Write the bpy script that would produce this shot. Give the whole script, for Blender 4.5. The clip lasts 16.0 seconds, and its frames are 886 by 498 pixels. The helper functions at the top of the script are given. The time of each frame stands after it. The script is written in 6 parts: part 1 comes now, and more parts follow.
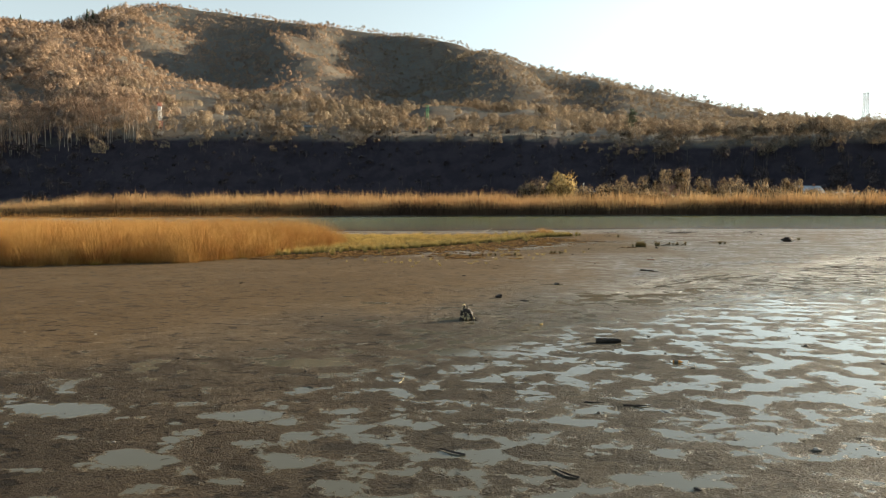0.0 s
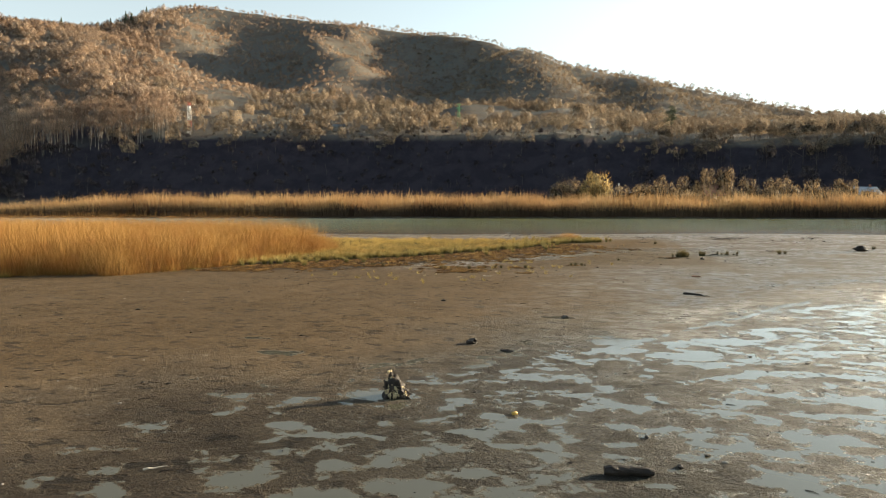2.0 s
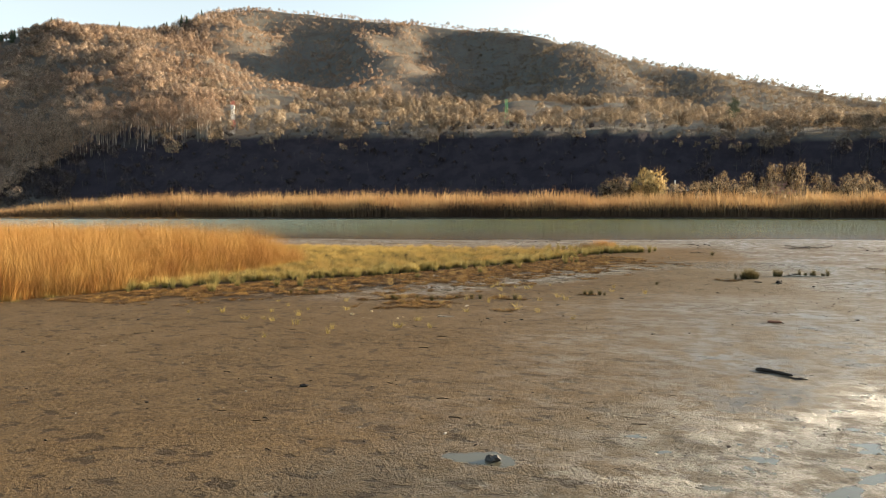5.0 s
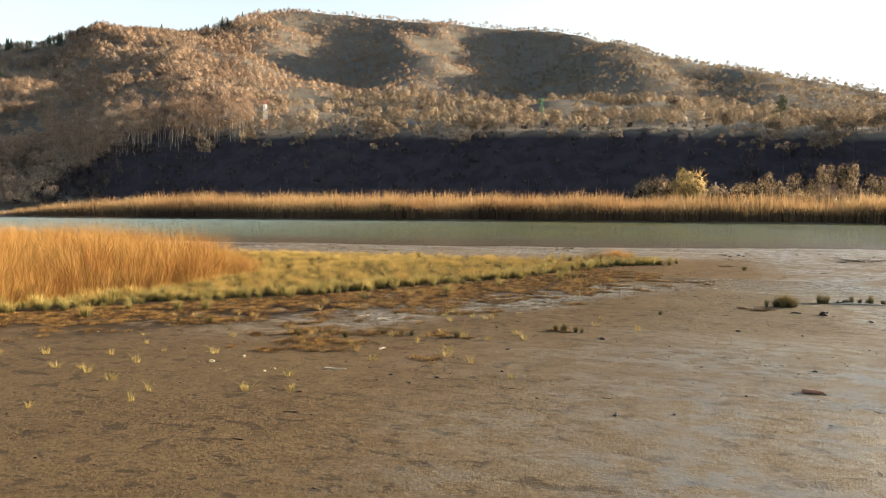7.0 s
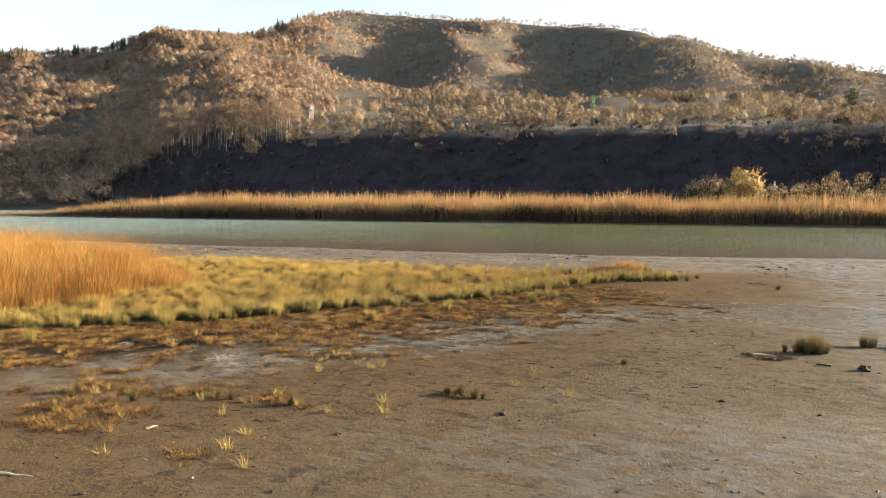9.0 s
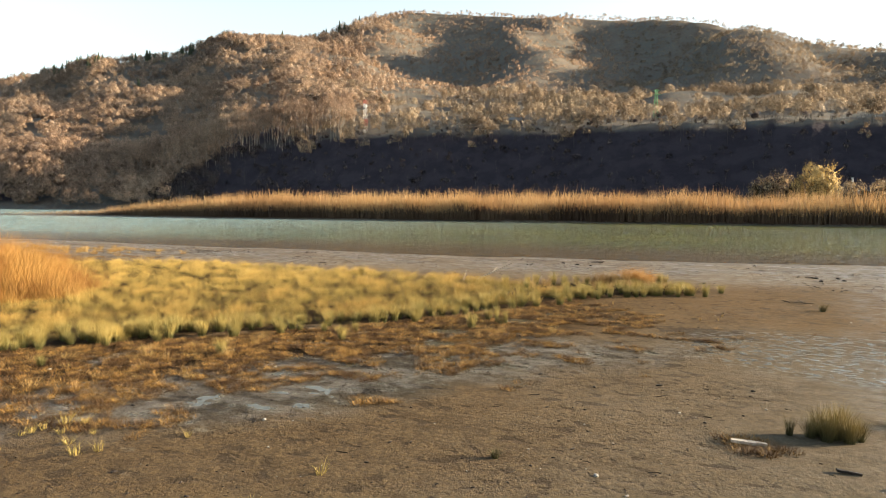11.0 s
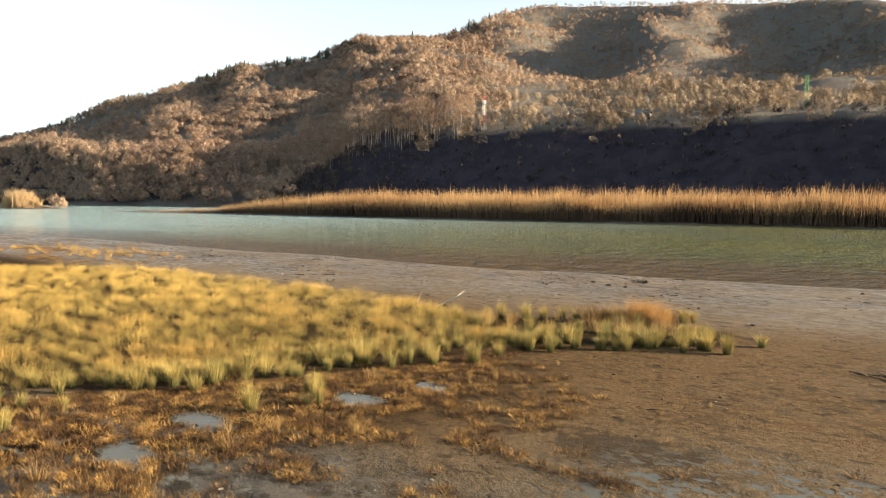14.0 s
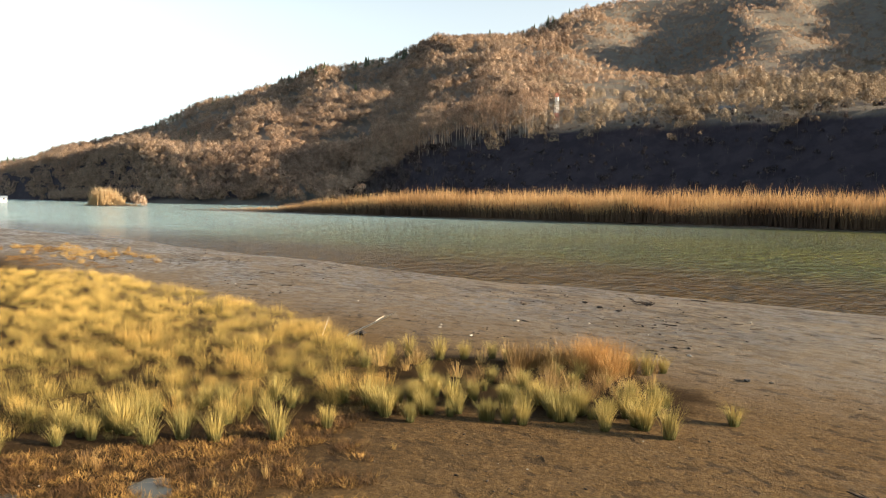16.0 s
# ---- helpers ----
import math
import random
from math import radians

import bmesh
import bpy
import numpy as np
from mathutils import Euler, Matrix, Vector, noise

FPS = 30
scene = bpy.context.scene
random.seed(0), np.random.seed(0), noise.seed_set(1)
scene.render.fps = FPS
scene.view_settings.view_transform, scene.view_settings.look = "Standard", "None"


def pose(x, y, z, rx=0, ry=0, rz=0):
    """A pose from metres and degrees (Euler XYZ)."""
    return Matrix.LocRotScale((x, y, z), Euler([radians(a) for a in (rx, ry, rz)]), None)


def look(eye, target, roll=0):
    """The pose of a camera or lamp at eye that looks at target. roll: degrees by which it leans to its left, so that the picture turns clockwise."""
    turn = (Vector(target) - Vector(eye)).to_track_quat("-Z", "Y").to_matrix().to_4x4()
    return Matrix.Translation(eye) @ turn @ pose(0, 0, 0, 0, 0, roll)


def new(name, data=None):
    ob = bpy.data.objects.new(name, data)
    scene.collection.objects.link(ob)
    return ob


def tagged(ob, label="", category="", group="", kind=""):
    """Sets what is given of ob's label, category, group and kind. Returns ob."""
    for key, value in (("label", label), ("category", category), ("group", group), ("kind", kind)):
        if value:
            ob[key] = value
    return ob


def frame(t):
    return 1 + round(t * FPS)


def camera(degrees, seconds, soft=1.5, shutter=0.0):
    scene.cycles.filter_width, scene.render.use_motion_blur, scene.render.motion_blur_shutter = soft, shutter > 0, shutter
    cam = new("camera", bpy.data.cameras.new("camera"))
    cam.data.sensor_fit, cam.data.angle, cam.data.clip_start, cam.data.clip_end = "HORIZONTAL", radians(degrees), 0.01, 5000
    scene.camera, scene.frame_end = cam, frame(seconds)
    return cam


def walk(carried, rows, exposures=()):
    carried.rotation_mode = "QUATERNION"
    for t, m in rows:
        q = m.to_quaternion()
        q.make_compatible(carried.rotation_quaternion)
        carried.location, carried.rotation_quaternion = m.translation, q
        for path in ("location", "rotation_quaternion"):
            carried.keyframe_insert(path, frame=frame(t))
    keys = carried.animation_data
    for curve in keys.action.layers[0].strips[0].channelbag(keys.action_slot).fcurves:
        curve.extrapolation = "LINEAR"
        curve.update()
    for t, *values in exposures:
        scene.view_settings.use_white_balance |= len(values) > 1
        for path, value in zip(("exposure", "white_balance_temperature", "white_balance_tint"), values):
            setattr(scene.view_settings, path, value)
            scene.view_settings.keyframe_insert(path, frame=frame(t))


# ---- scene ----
cam = camera(67.0, 16.0, soft=1.1)
PATH = [
    (0, (2.978, 2.296, 4.392), (2.731, 4.275, 4.251), -0.2),
    (0.5, (3.331, 4.854, 4.398), (3.063, 6.831, 4.258), -0.1),
    (1, (3.701, 7.418, 4.396), (3.405, 9.392, 4.256), -0.1),
    (1.5, (4.08, 9.963, 4.376), (3.757, 11.932, 4.236), -0.1),
    (2, (4.424, 12.533, 4.319), (4.074, 14.497, 4.181), -0.0),
    (2.5, (4.839, 14.906, 4.342), (4.462, 16.865, 4.204), -0.1),
    (3, (5.199, 17.392, 4.355), (4.794, 19.346, 4.214), -0.0),
    (3.5, (5.563, 20.041, 4.349), (5.131, 21.989, 4.209), -0.0),
    (4, (5.878, 22.407, 4.357), (5.42, 24.349, 4.217), -0.1),
    (6.5, (7.953, 32.921, 4.547), (7.365, 34.828, 4.408), 0.1),
    (7, (8.53, 35.15, 4.554), (7.91, 37.047, 4.416), 0.2),
    (7.5, (9.153, 37.376, 4.576), (8.497, 39.26, 4.438), 0.2),
    (8, (9.829, 39.551, 4.604), (9.136, 41.422, 4.466), 0.2),
    (8.5, (10.473, 41.717, 4.629), (9.743, 43.574, 4.492), 0.3),
    (9, (11.13, 43.89, 4.689), (10.356, 45.729, 4.551), 0.3),
    (11.5, (13.531, 55.429, 4.404), (12.529, 57.155, 4.265), 0.3),
    (12, (13.978, 57.467, 4.426), (12.912, 59.154, 4.286), 0.4),
    (12.5, (14.386, 59.478, 4.505), (13.256, 61.122, 4.363), 0.4),
    (13, (14.73, 61.536, 4.57), (13.549, 63.143, 4.426), 0.4),
    (13.5, (14.994, 63.699, 4.594), (13.766, 65.27, 4.45), 0.4),
    (14, (15.208, 65.901, 4.634), (13.934, 67.435, 4.488), 0.3),
    (14.5, (15.332, 68.075, 4.669), (14.013, 69.571, 4.522), 0.4),
    (15, (15.398, 70.285, 4.719), (14.034, 71.74, 4.571), 0.2),
    (15.5, (15.43, 72.408, 4.742), (14.022, 73.82, 4.594), 0.2),
    (16, (15.41, 74.404, 4.744), (13.963, 75.776, 4.595), 0.6),
]
walk(cam, [(t, look(eye, target, roll)) for t, eye, target, roll in PATH], [(0, 1.54, 6470, 5), (2, 1.67, 6470, 5), (4, 1.82, 6500, 7), (8, 2.03, 6550, 9), (12, 2.06, 6480, 8), (14, 2.03, 6530, 10), (16, 1.88, 6550, 10)])

# ---- light ----
SUN_AZ, SUN_EL = 57.0, 14.5          # degrees clockwise from +y, and above the horizon
world = bpy.data.worlds.new("sky")
scene.world = world
world.use_nodes = True
wt = world.node_tree
sky = wt.nodes.new("ShaderNodeTexSky")
sky.sky_type = "NISHITA"
sky.sun_disc = False
sky.sun_elevation, sky.sun_rotation = radians(SUN_EL), radians(SUN_AZ)
sky.altitude, sky.air_density, sky.dust_density, sky.ozone_density = 300, 1.0, 2.0, 1.5
bg = wt.nodes["Background"]
bg.inputs["Strength"].default_value = 0.085
hazy = wt.nodes.new("ShaderNodeHueSaturation")          # haze pales the low sky, the blue deepens overhead
ways = wt.nodes.new("ShaderNodeTexCoord")
upward = wt.nodes.new("ShaderNodeSeparateXYZ")
clear = wt.nodes.new("ShaderNodeMapRange")
for _k, _v in (("From Min", 0.25), ("From Max", 0.95), ("To Min", 0.22), ("To Max", 1.0)):
    clear.inputs[_k].default_value = _v
wt.links.new(ways.outputs["Generated"], upward.inputs[0])
wt.links.new(upward.outputs[2], clear.inputs["Value"])
wt.links.new(clear.outputs["Result"], hazy.inputs["Saturation"])
pale = wt.nodes.new("ShaderNodeMix")
pale.data_type, pale.blend_type = "RGBA", "MULTIPLY"
pale.inputs["Factor"].default_value = 1.0
pale.inputs[7].default_value = (0.935, 1.03, 1.04, 1.0)
wt.links.new(sky.outputs["Color"], hazy.inputs["Color"])
wt.links.new(hazy.outputs["Color"], pale.inputs[6])
wt.links.new(pale.outputs[2], bg.inputs["Color"])
sun = new("sun", bpy.data.lights.new("sun", "SUN"))
sun.data.energy, sun.data.angle, sun.data.color = 5.0, radians(0.6), (1.0, 0.80, 0.56)
_s = (math.sin(radians(SUN_AZ)) * math.cos(radians(SUN_EL)), math.cos(radians(SUN_AZ)) * math.cos(radians(SUN_EL)), math.sin(radians(SUN_EL)))
sun.matrix_world = look((_s[0] * 100, _s[1] * 100, _s[2] * 100), (0, 0, 0))

# ---- materials ----


class Mat:
    """A small writer of node materials."""

    def __init__(self, name):
        self.m = bpy.data.materials.new(name)
        self.m.use_nodes = True
        self.t = self.m.node_tree
        self.b = self.t.nodes["Principled BSDF"]
        self.out = self.t.nodes["Material Output"]
        self.pos = self.node("ShaderNodeNewGeometry").outputs["Position"]

    def node(self, kind, **sets):
        n = self.t.nodes.new(kind)
        for k, v in sets.items():
            n.inputs[k].default_value = v
        return n

    def link(self, a, b):
        self.t.links.new(a, b)

    def put(self, socket, v):
        if isinstance(v, (int, float)):
            socket.default_value = v
        elif isinstance(v, tuple):
            socket.default_value = (*v, 1.0)[:4]
        else:
            self.link(v, socket)

    def noise(self, scale, detail=3.0, rough=0.55, vec=None, dist=0.0):
        n = self.node("ShaderNodeTexNoise", Scale=scale, Detail=detail, Roughness=rough, Distortion=dist)
        self.link(self.pos if vec is None else vec, n.inputs["Vector"])
        return n.outputs["Fac"]

    def voronoi(self, scale, feature="F1", vec=None):
        n = self.node("ShaderNodeTexVoronoi", Scale=scale)
        n.feature = feature
        self.link(self.pos if vec is None else vec, n.inputs["Vector"])
        return n.outputs["Distance"]

    def scaled(self, sx, sy, sz):
        n = self.node("ShaderNodeMapping")
        n.inputs["Scale"].default_value = (sx, sy, sz)
        self.link(self.pos, n.inputs["Vector"])
        return n.outputs["Vector"]

    def math(self, op, a, b=0.0, clamp=False):
        n = self.node("ShaderNodeMath")
        n.operation, n.use_clamp = op, clamp
        self.put(n.inputs[0], a)
        self.put(n.inputs[1], b)
        return n.outputs[0]

    def ramp(self, v, lo, hi, a=0.0, b=1.0, smooth=True):
        n = self.node("ShaderNodeMapRange")
        n.interpolation_type = "SMOOTHSTEP" if smooth else "LINEAR"
        self.put(n.inputs["Value"], v)
        for k, x in zip(("From Min", "From Max", "To Min", "To Max"), (lo, hi, a, b)):
            n.inputs[k].default_value = x
        return n.outputs["Result"]

    def mix(self, f, a, b):
        n = self.node("ShaderNodeMix")
        n.data_type = "RGBA"
        self.put(n.inputs["Factor"], f)
        self.put(n.inputs["A"] if False else n.inputs[6], a)
        self.put(n.inputs[7], b)
        return n.outputs[2]

    def island(self):
        return self.node("ShaderNodeNewGeometry").outputs["Random Per Island"]

    def random(self):
        return self.node("ShaderNodeObjectInfo").outputs["Random"]

    def xyz(self):
        n = self.node("ShaderNodeSeparateXYZ")
        self.link(self.pos, n.inputs[0])
        return n.outputs

    def bump(self, h, dist, strength=1.0):
        n = self.node("ShaderNodeBump", Distance=dist)
        self.put(n.inputs["Strength"], strength)
        self.link(h, n.inputs["Height"])
        self.link(n.outputs[0], self.b.inputs["Normal"])
        return n

    def set(self, color=None, rough=None, metal=None, spec=None):
        for k, v in (("Base Color", color), ("Roughness", rough), ("Metallic", metal), ("Specular IOR Level", spec)):
            if v is not None:
                self.put(self.b.inputs[k], v)
        return self

    def thin(self, color, amount=0.4):
        """Leaves and stems: lets light through."""
        tr = self.node("ShaderNodeBsdfTranslucent")
        self.put(tr.inputs["Color"], color)
        mx = self.node("ShaderNodeMixShader")
        mx.inputs[0].default_value = amount
        self.link(self.b.outputs[0], mx.inputs[1])
        self.link(tr.outputs[0], mx.inputs[2])
        self.link(mx.outputs[0], self.out.inputs["Surface"])


    def gaps(self, amount):
        """The open mesh of fine twigs: light passes between them."""
        weave = self.math("ADD", self.math("MULTIPLY", self.noise(2.4, 4, 0.75, self.scaled(1.0, 1.0, 0.4)), 0.75), self.math("MULTIPLY", self.noise(0.5, 2), 0.25))
        clear = self.node("ShaderNodeBsdfTransparent")
        mx = self.node("ShaderNodeMixShader")
        self.link(self.ramp(weave, amount - 0.05, amount + 0.05), mx.inputs[0])
        old = self.out.inputs["Surface"].links[0].from_socket
        self.link(clear.outputs[0], mx.inputs[1])
        self.link(old, mx.inputs[2])
        self.link(mx.outputs[0], self.out.inputs["Surface"])


def foliage(name, a, b, c=None, amount=0.35, rough=0.7, patch=0.15, mottle=2.5, deep=0.35, gaps=None, root=None, tip=0.45, inland=None):
    """Stems, twigs and blades: two or three hues by piece, and patches across the ground."""
    m = Mat(name)
    col = m.mix(m.island(), a, b)
    if c:
        col = m.mix(m.ramp(m.noise(patch, 2), 0.42, 0.6), col, c)
    col = m.mix(m.ramp(m.noise(mottle, 2), 0.36, 0.66, 0.0, deep), col, tuple(x * 0.45 for x in a))
    if inland:          # drier away from the wet edge
        x, y, _ = m.xyz()
        col = m.mix(m.ramp(m.math("ADD", m.math("SUBTRACT", y, m.math("MULTIPLY", x, 1.43)), m.math("MULTIPLY", m.noise(0.25, 3), 14.0)), 87.0, 110.0, 0.0, 0.75), col, inland)
    # blade feet: their own base hue, darkened further for the shade between tufts
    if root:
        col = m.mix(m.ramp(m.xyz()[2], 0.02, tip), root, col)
    m.set(col, rough, spec=0.2)
    m.thin(col, amount)
    if gaps:
        m.gaps(gaps)
    return m.m


def plain(name, a, b, scale=6.0, rough=0.7, metal=0.0, bump=0.01, bscale=30.0, spec=0.4):
    m = Mat(name)
    f = m.math("ADD", m.math("MULTIPLY", m.noise(scale, 4), 0.6), m.math("MULTIPLY", m.noise(scale * 7, 3), 0.4))
    m.set(m.mix(m.ramp(f, 0.35, 0.65), a, b), m.ramp(m.noise(scale * 2), 0.3, 0.7, rough - 0.1, min(1, rough + 0.1)), metal, spec)
    if bump:
        m.bump(m.noise(bscale, 4), bump)
    return m.m


POOLS = ((1.0, 21.3, 0.75, 0.55), (-0.7, 24.4, 0.4, 0.3), (0.4, 26.7, 0.9, 0.45), (-3.0, 19.6, 1.5, 0.45), (-2.6, 15.1, 0.9, 0.4), (-6.8, 15.0, 1.3, 0.5), (-3.7, 12.6, 0.8, 0.5),
         (-5.1, 32.1, 0.5, 0.28), (-3.4, 30.3, 0.75, 0.33), (6.0, 33.5, 0.8, 0.5), (9.4, 34.1, 1.0, 0.5), (7.8, 31.8, 1.0, 0.5), (4.3, 37.6, 0.6, 0.4), (4.0, 76.3, 0.85, 0.45), (4.6, 78.2, 0.7, 0.35), (2.7, 73.2, 0.9, 0.45), (3.4, 71.3, 0.9, 0.45))


def mud_material():
    m = Mat("mud")
    x, y, z = m.xyz()
    big, mid, fine = m.noise(0.06, 3), m.noise(0.8, 4, 0.6), m.noise(9.0, 5, 0.65)
    wob = m.math("MULTIPLY", m.math("SUBTRACT", m.noise(0.12, 3), 0.5), 26.0)
    # the wet foreground: below the line y = 31 + 0.55 x, and the flats towards the open side
    edge = m.math("SUBTRACT", m.math("ADD", m.math("MULTIPLY", x, 0.95), 31.5), m.math("ADD", y, wob))
    wet = m.ramp(edge, -7.0, 7.0)
    # metres from the meadow's front, and the wet strip before it
    s = m.math("MULTIPLY", m.math("SUBTRACT", m.math("SUBTRACT", y, m.math("MULTIPLY", x, 1.43)), 75.2), 0.573)
    strip = m.math("MULTIPLY", m.ramp(m.math("ABSOLUTE", m.math("ADD", m.math("ADD", s, 5.5), m.math("MULTIPLY", wob, 0.25))), 2.0, 5.0, 1.0, 0.0), m.math("MULTIPLY", m.ramp(y, 52.0, 60.0), m.ramp(y, 72.0, 76.0, 1.0, 0.0)))
    # the shore by the open water
    shore = m.math("MULTIPLY", m.ramp(m.math("SUBTRACT", y, m.math("MULTIPLY", x, 0.16)), 86.0, 98.0), 0.85)
    wet_all = m.math("MAXIMUM", wet, m.math("MAXIMUM", m.math("MULTIPLY", strip, 0.78), m.math("MULTIPLY", shore, 0.4)))
    # puddles stand in the hollows
    hollow = m.noise(1.25, 7, 0.58, m.scaled(0.85, 1.15, 1.0), 0.2)
    level = m.math("ADD", hollow, m.math("MULTIPLY", m.math("SUBTRACT", fine, 0.5), 0.22))
    cut = m.math("SUBTRACT", 0.80, m.math("MULTIPLY", wet_all, m.ramp(x, -6.0, 4.0, 0.235, 0.305)))
    cut = m.math("ADD", cut, m.math("MULTIPLY", m.math("SUBTRACT", m.noise(0.13, 2), 0.5), -0.30))
    # the groove of an old drag mark
    across = m.math("ABSOLUTE", m.math("ADD", m.math("MULTIPLY", m.math("SUBTRACT", x, 2.2), 0.772), m.math("ADD", m.math("MULTIPLY", m.math("SUBTRACT", y, 28.2), -0.635), m.math("MULTIPLY", m.math("SUBTRACT", m.noise(0.3, 2), 0.5), 0.8))))
    along = m.math("ADD", m.math("MULTIPLY", m.math("SUBTRACT", x, 2.2), 0.635), m.math("MULTIPLY", m.math("SUBTRACT", y, 28.2), 0.772))
    groove = m.math("MULTIPLY", m.ramp(across, 0.03, 0.24, 1.0, 0.0), m.math("MULTIPLY", m.ramp(along, -2.0, 1.0), m.ramp(along, 18.0, 24.0, 1.0, 0.0)))
    cut = m.math("SUBTRACT", cut, m.math("MULTIPLY", groove, m.ramp(m.noise(0.7, 2), 0.4, 0.65, 0.05, 0.2)))
    over = m.math("SUBTRACT", level, cut)
    pud = m.ramp(over, 0.0, 0.05)
    # single pools: middle and half widths
    for px, py, rx, ry in POOLS:
        d = m.math("ADD", m.math("POWER", m.math("DIVIDE", m.math("SUBTRACT", x, px), rx), 2.0), m.math("POWER", m.math("DIVIDE", m.math("SUBTRACT", y, py), ry), 2.0))
        pud = m.math("MAXIMUM", pud, m.ramp(m.math("ADD", d, m.math("MULTIPLY", m.math("SUBTRACT", level, 0.5), 4.6)), 0.65, 1.0, 1.0, 0.0))
    # dark peat before the grass; under it the gaps' shade is painted in too
    peat = m.math("MULTIPLY", m.math("MULTIPLY", m.ramp(x, 4.5, 8.0, 1.0, 0.0), m.ramp(m.math("ABSOLUTE", m.math("ADD", s, 2.0)), 2.2, 4.6, 1.0, 0.0)), m.math("MULTIPLY", m.ramp(m.noise(0.9, 4, 0.6), 0.36, 0.50), m.math("MULTIPLY", m.ramp(y, 50.0, 55.0), m.ramp(y, 79.0, 84.0, 1.0, 0.0))))
    turf = m.math("MULTIPLY", m.ramp(s, -0.5, 1.0), m.math("MULTIPLY", m.ramp(y, 83.0, 86.0, 1.0, 0.0), m.ramp(x, 3.0, 6.0, 1.0, 0.0)))
    iu = m.math("ADD", m.math("MULTIPLY", m.math("SUBTRACT", x, 4.4), 0.88), m.math("MULTIPLY", m.math("SUBTRACT", y, 87.3), 0.47))
    iv = m.math("SUBTRACT", m.math("MULTIPLY", m.math("SUBTRACT", y, 87.3), 0.88), m.math("MULTIPLY", m.math("SUBTRACT", x, 4.4), 0.47))
    isle = m.math("ADD", m.math("POWER", m.math("DIVIDE", iu, 5.1), 2.0), m.math("ADD", m.math("POWER", m.math("DIVIDE", iv, 2.7), 2.0), m.math("MULTIPLY", m.math("SUBTRACT", m.noise(0.9, 4), 0.5), 1.2)))
    turf = m.math("MAXIMUM", turf, m.ramp(isle, 0.6, 1.1, 1.0, 0.0))
    peat = m.math("MAXIMUM", peat, m.math("MULTIPLY", turf, m.ramp(y, 48.0, 55.0)))
    # a film of water over the open flats
    open_side = m.ramp(m.math("SUBTRACT", m.math("ADD", x, m.math("MULTIPLY", wob, 0.4)), m.math("MULTIPLY", m.math("SUBTRACT", y, 20.0), 0.10)), -3.0, 10.0)
    film = m.math("MULTIPLY", m.math("MULTIPLY", open_side, m.math("MAXIMUM", m.ramp(y, 54.0, 63.0, 1.0, 0.15), m.ramp(m.math("ADD", x, m.math("MULTIPLY", wob, 0.15)), 12.5, 18.0, 0.0, 0.95))), m.ramp(m.noise(0.35, 5, 0.65, m.scaled(0.7, 1.0, 1.0)), 0.34, 0.62, 0.3, 1.0))
    film = m.math("MAXIMUM", film, m.math("MULTIPLY", strip, m.math("MULTIPLY", m.ramp(x, -2.0, 7.0, 1.0, 0.5), m.ramp(m.noise(0.5, 4, 0.6), 0.36, 0.52, 0.2, 1.0))))
    film = m.math("MAXIMUM", film, m.math("MULTIPLY", shore, m.ramp(m.noise(0.3, 4, 0.6, m.scaled(0.5, 1.0, 1.0)), 0.35, 0.6, 0.4, 1.0)))
    flat = m.math("ADD", m.math("POWER", m.math("DIVIDE", m.math("SUBTRACT", x, 15.0), 6.5), 2.0), m.math("POWER", m.math("DIVIDE", m.math("SUBTRACT", y, 75.5), 4.0), 2.0))
    glints = m.math("MULTIPLY", m.ramp(flat, 0.4, 1.0, 1.0, 0.0), m.ramp(m.noise(4.2, 4, 0.6, m.scaled(0.7, 1.1, 1.0), 0.3), 0.50, 0.58))
    pud = m.math("MAXIMUM", pud, m.math("MULTIPLY", glints, 0.9))
    film = m.math("MULTIPLY", film, m.math("MULTIPLY", m.ramp(y, 20.0, 36.0, 0.1, 1.0), m.math("SUBTRACT", 1.0, peat)))
    film = m.math("MULTIPLY", film, m.ramp(m.noise(1.6, 6, 0.68, m.scaled(0.8, 1.2, 1.0)), 0.40, 0.56, 0.22, 1.0))
    damp = m.math("MAXIMUM", m.math("MAXIMUM", m.ramp(over, -0.13, 0.0), m.math("MULTIPLY", wet_all, 0.9)), m.math("MULTIPLY", film, 0.6))
    # small dark hollows, footprints and pits, painted also for clod shadows and dark reflections
    spots = m.ramp(m.noise(2.1, 4, 0.6, m.scaled(0.7, 1.1, 1.0), 0.3), 0.57, 0.62)
    churned = m.math("ADD", m.math("POWER", m.math("DIVIDE", m.math("SUBTRACT", x, 10.2), 1.7), 2.0), m.math("ADD", m.math("POWER", m.math("DIVIDE", m.math("SUBTRACT", y, 77.3), 0.9), 2.0), m.math("MULTIPLY", m.math("SUBTRACT", m.noise(1.6, 5, 0.65), 0.5), 5.0)))
    spots = m.math("MULTIPLY", spots, m.ramp(m.noise(0.11, 2), 0.30, 0.45))
    spots = m.math("MULTIPLY", spots, m.ramp(y, 36.0, 44.0, 1.0, 0.85))
    streaks = m.ramp(m.noise(1.3, 4, 0.65, m.scaled(0.22, 1.0, 1.0)), 0.53, 0.60)
    spots = m.math("MAXIMUM", spots, m.math("MULTIPLY", streaks, m.math("MULTIPLY", shore, m.ramp(m.math("SUBTRACT", y, m.math("MULTIPLY", x, 0.16)), 92.0, 103.0, 0.15, 1.0))))
    spots = m.math("MAXIMUM", spots, m.ramp(churned, 0.4, 0.9, 0.9, 0.0))
    pits = m.math("MULTIPLY", m.ramp(m.noise(5.5, 3, 0.6), 0.60, 0.70), m.ramp(m.noise(0.23, 2), 0.35, 0.6))
    warp = m.node("ShaderNodeTexNoise", Scale=5.0, Detail=3.0)
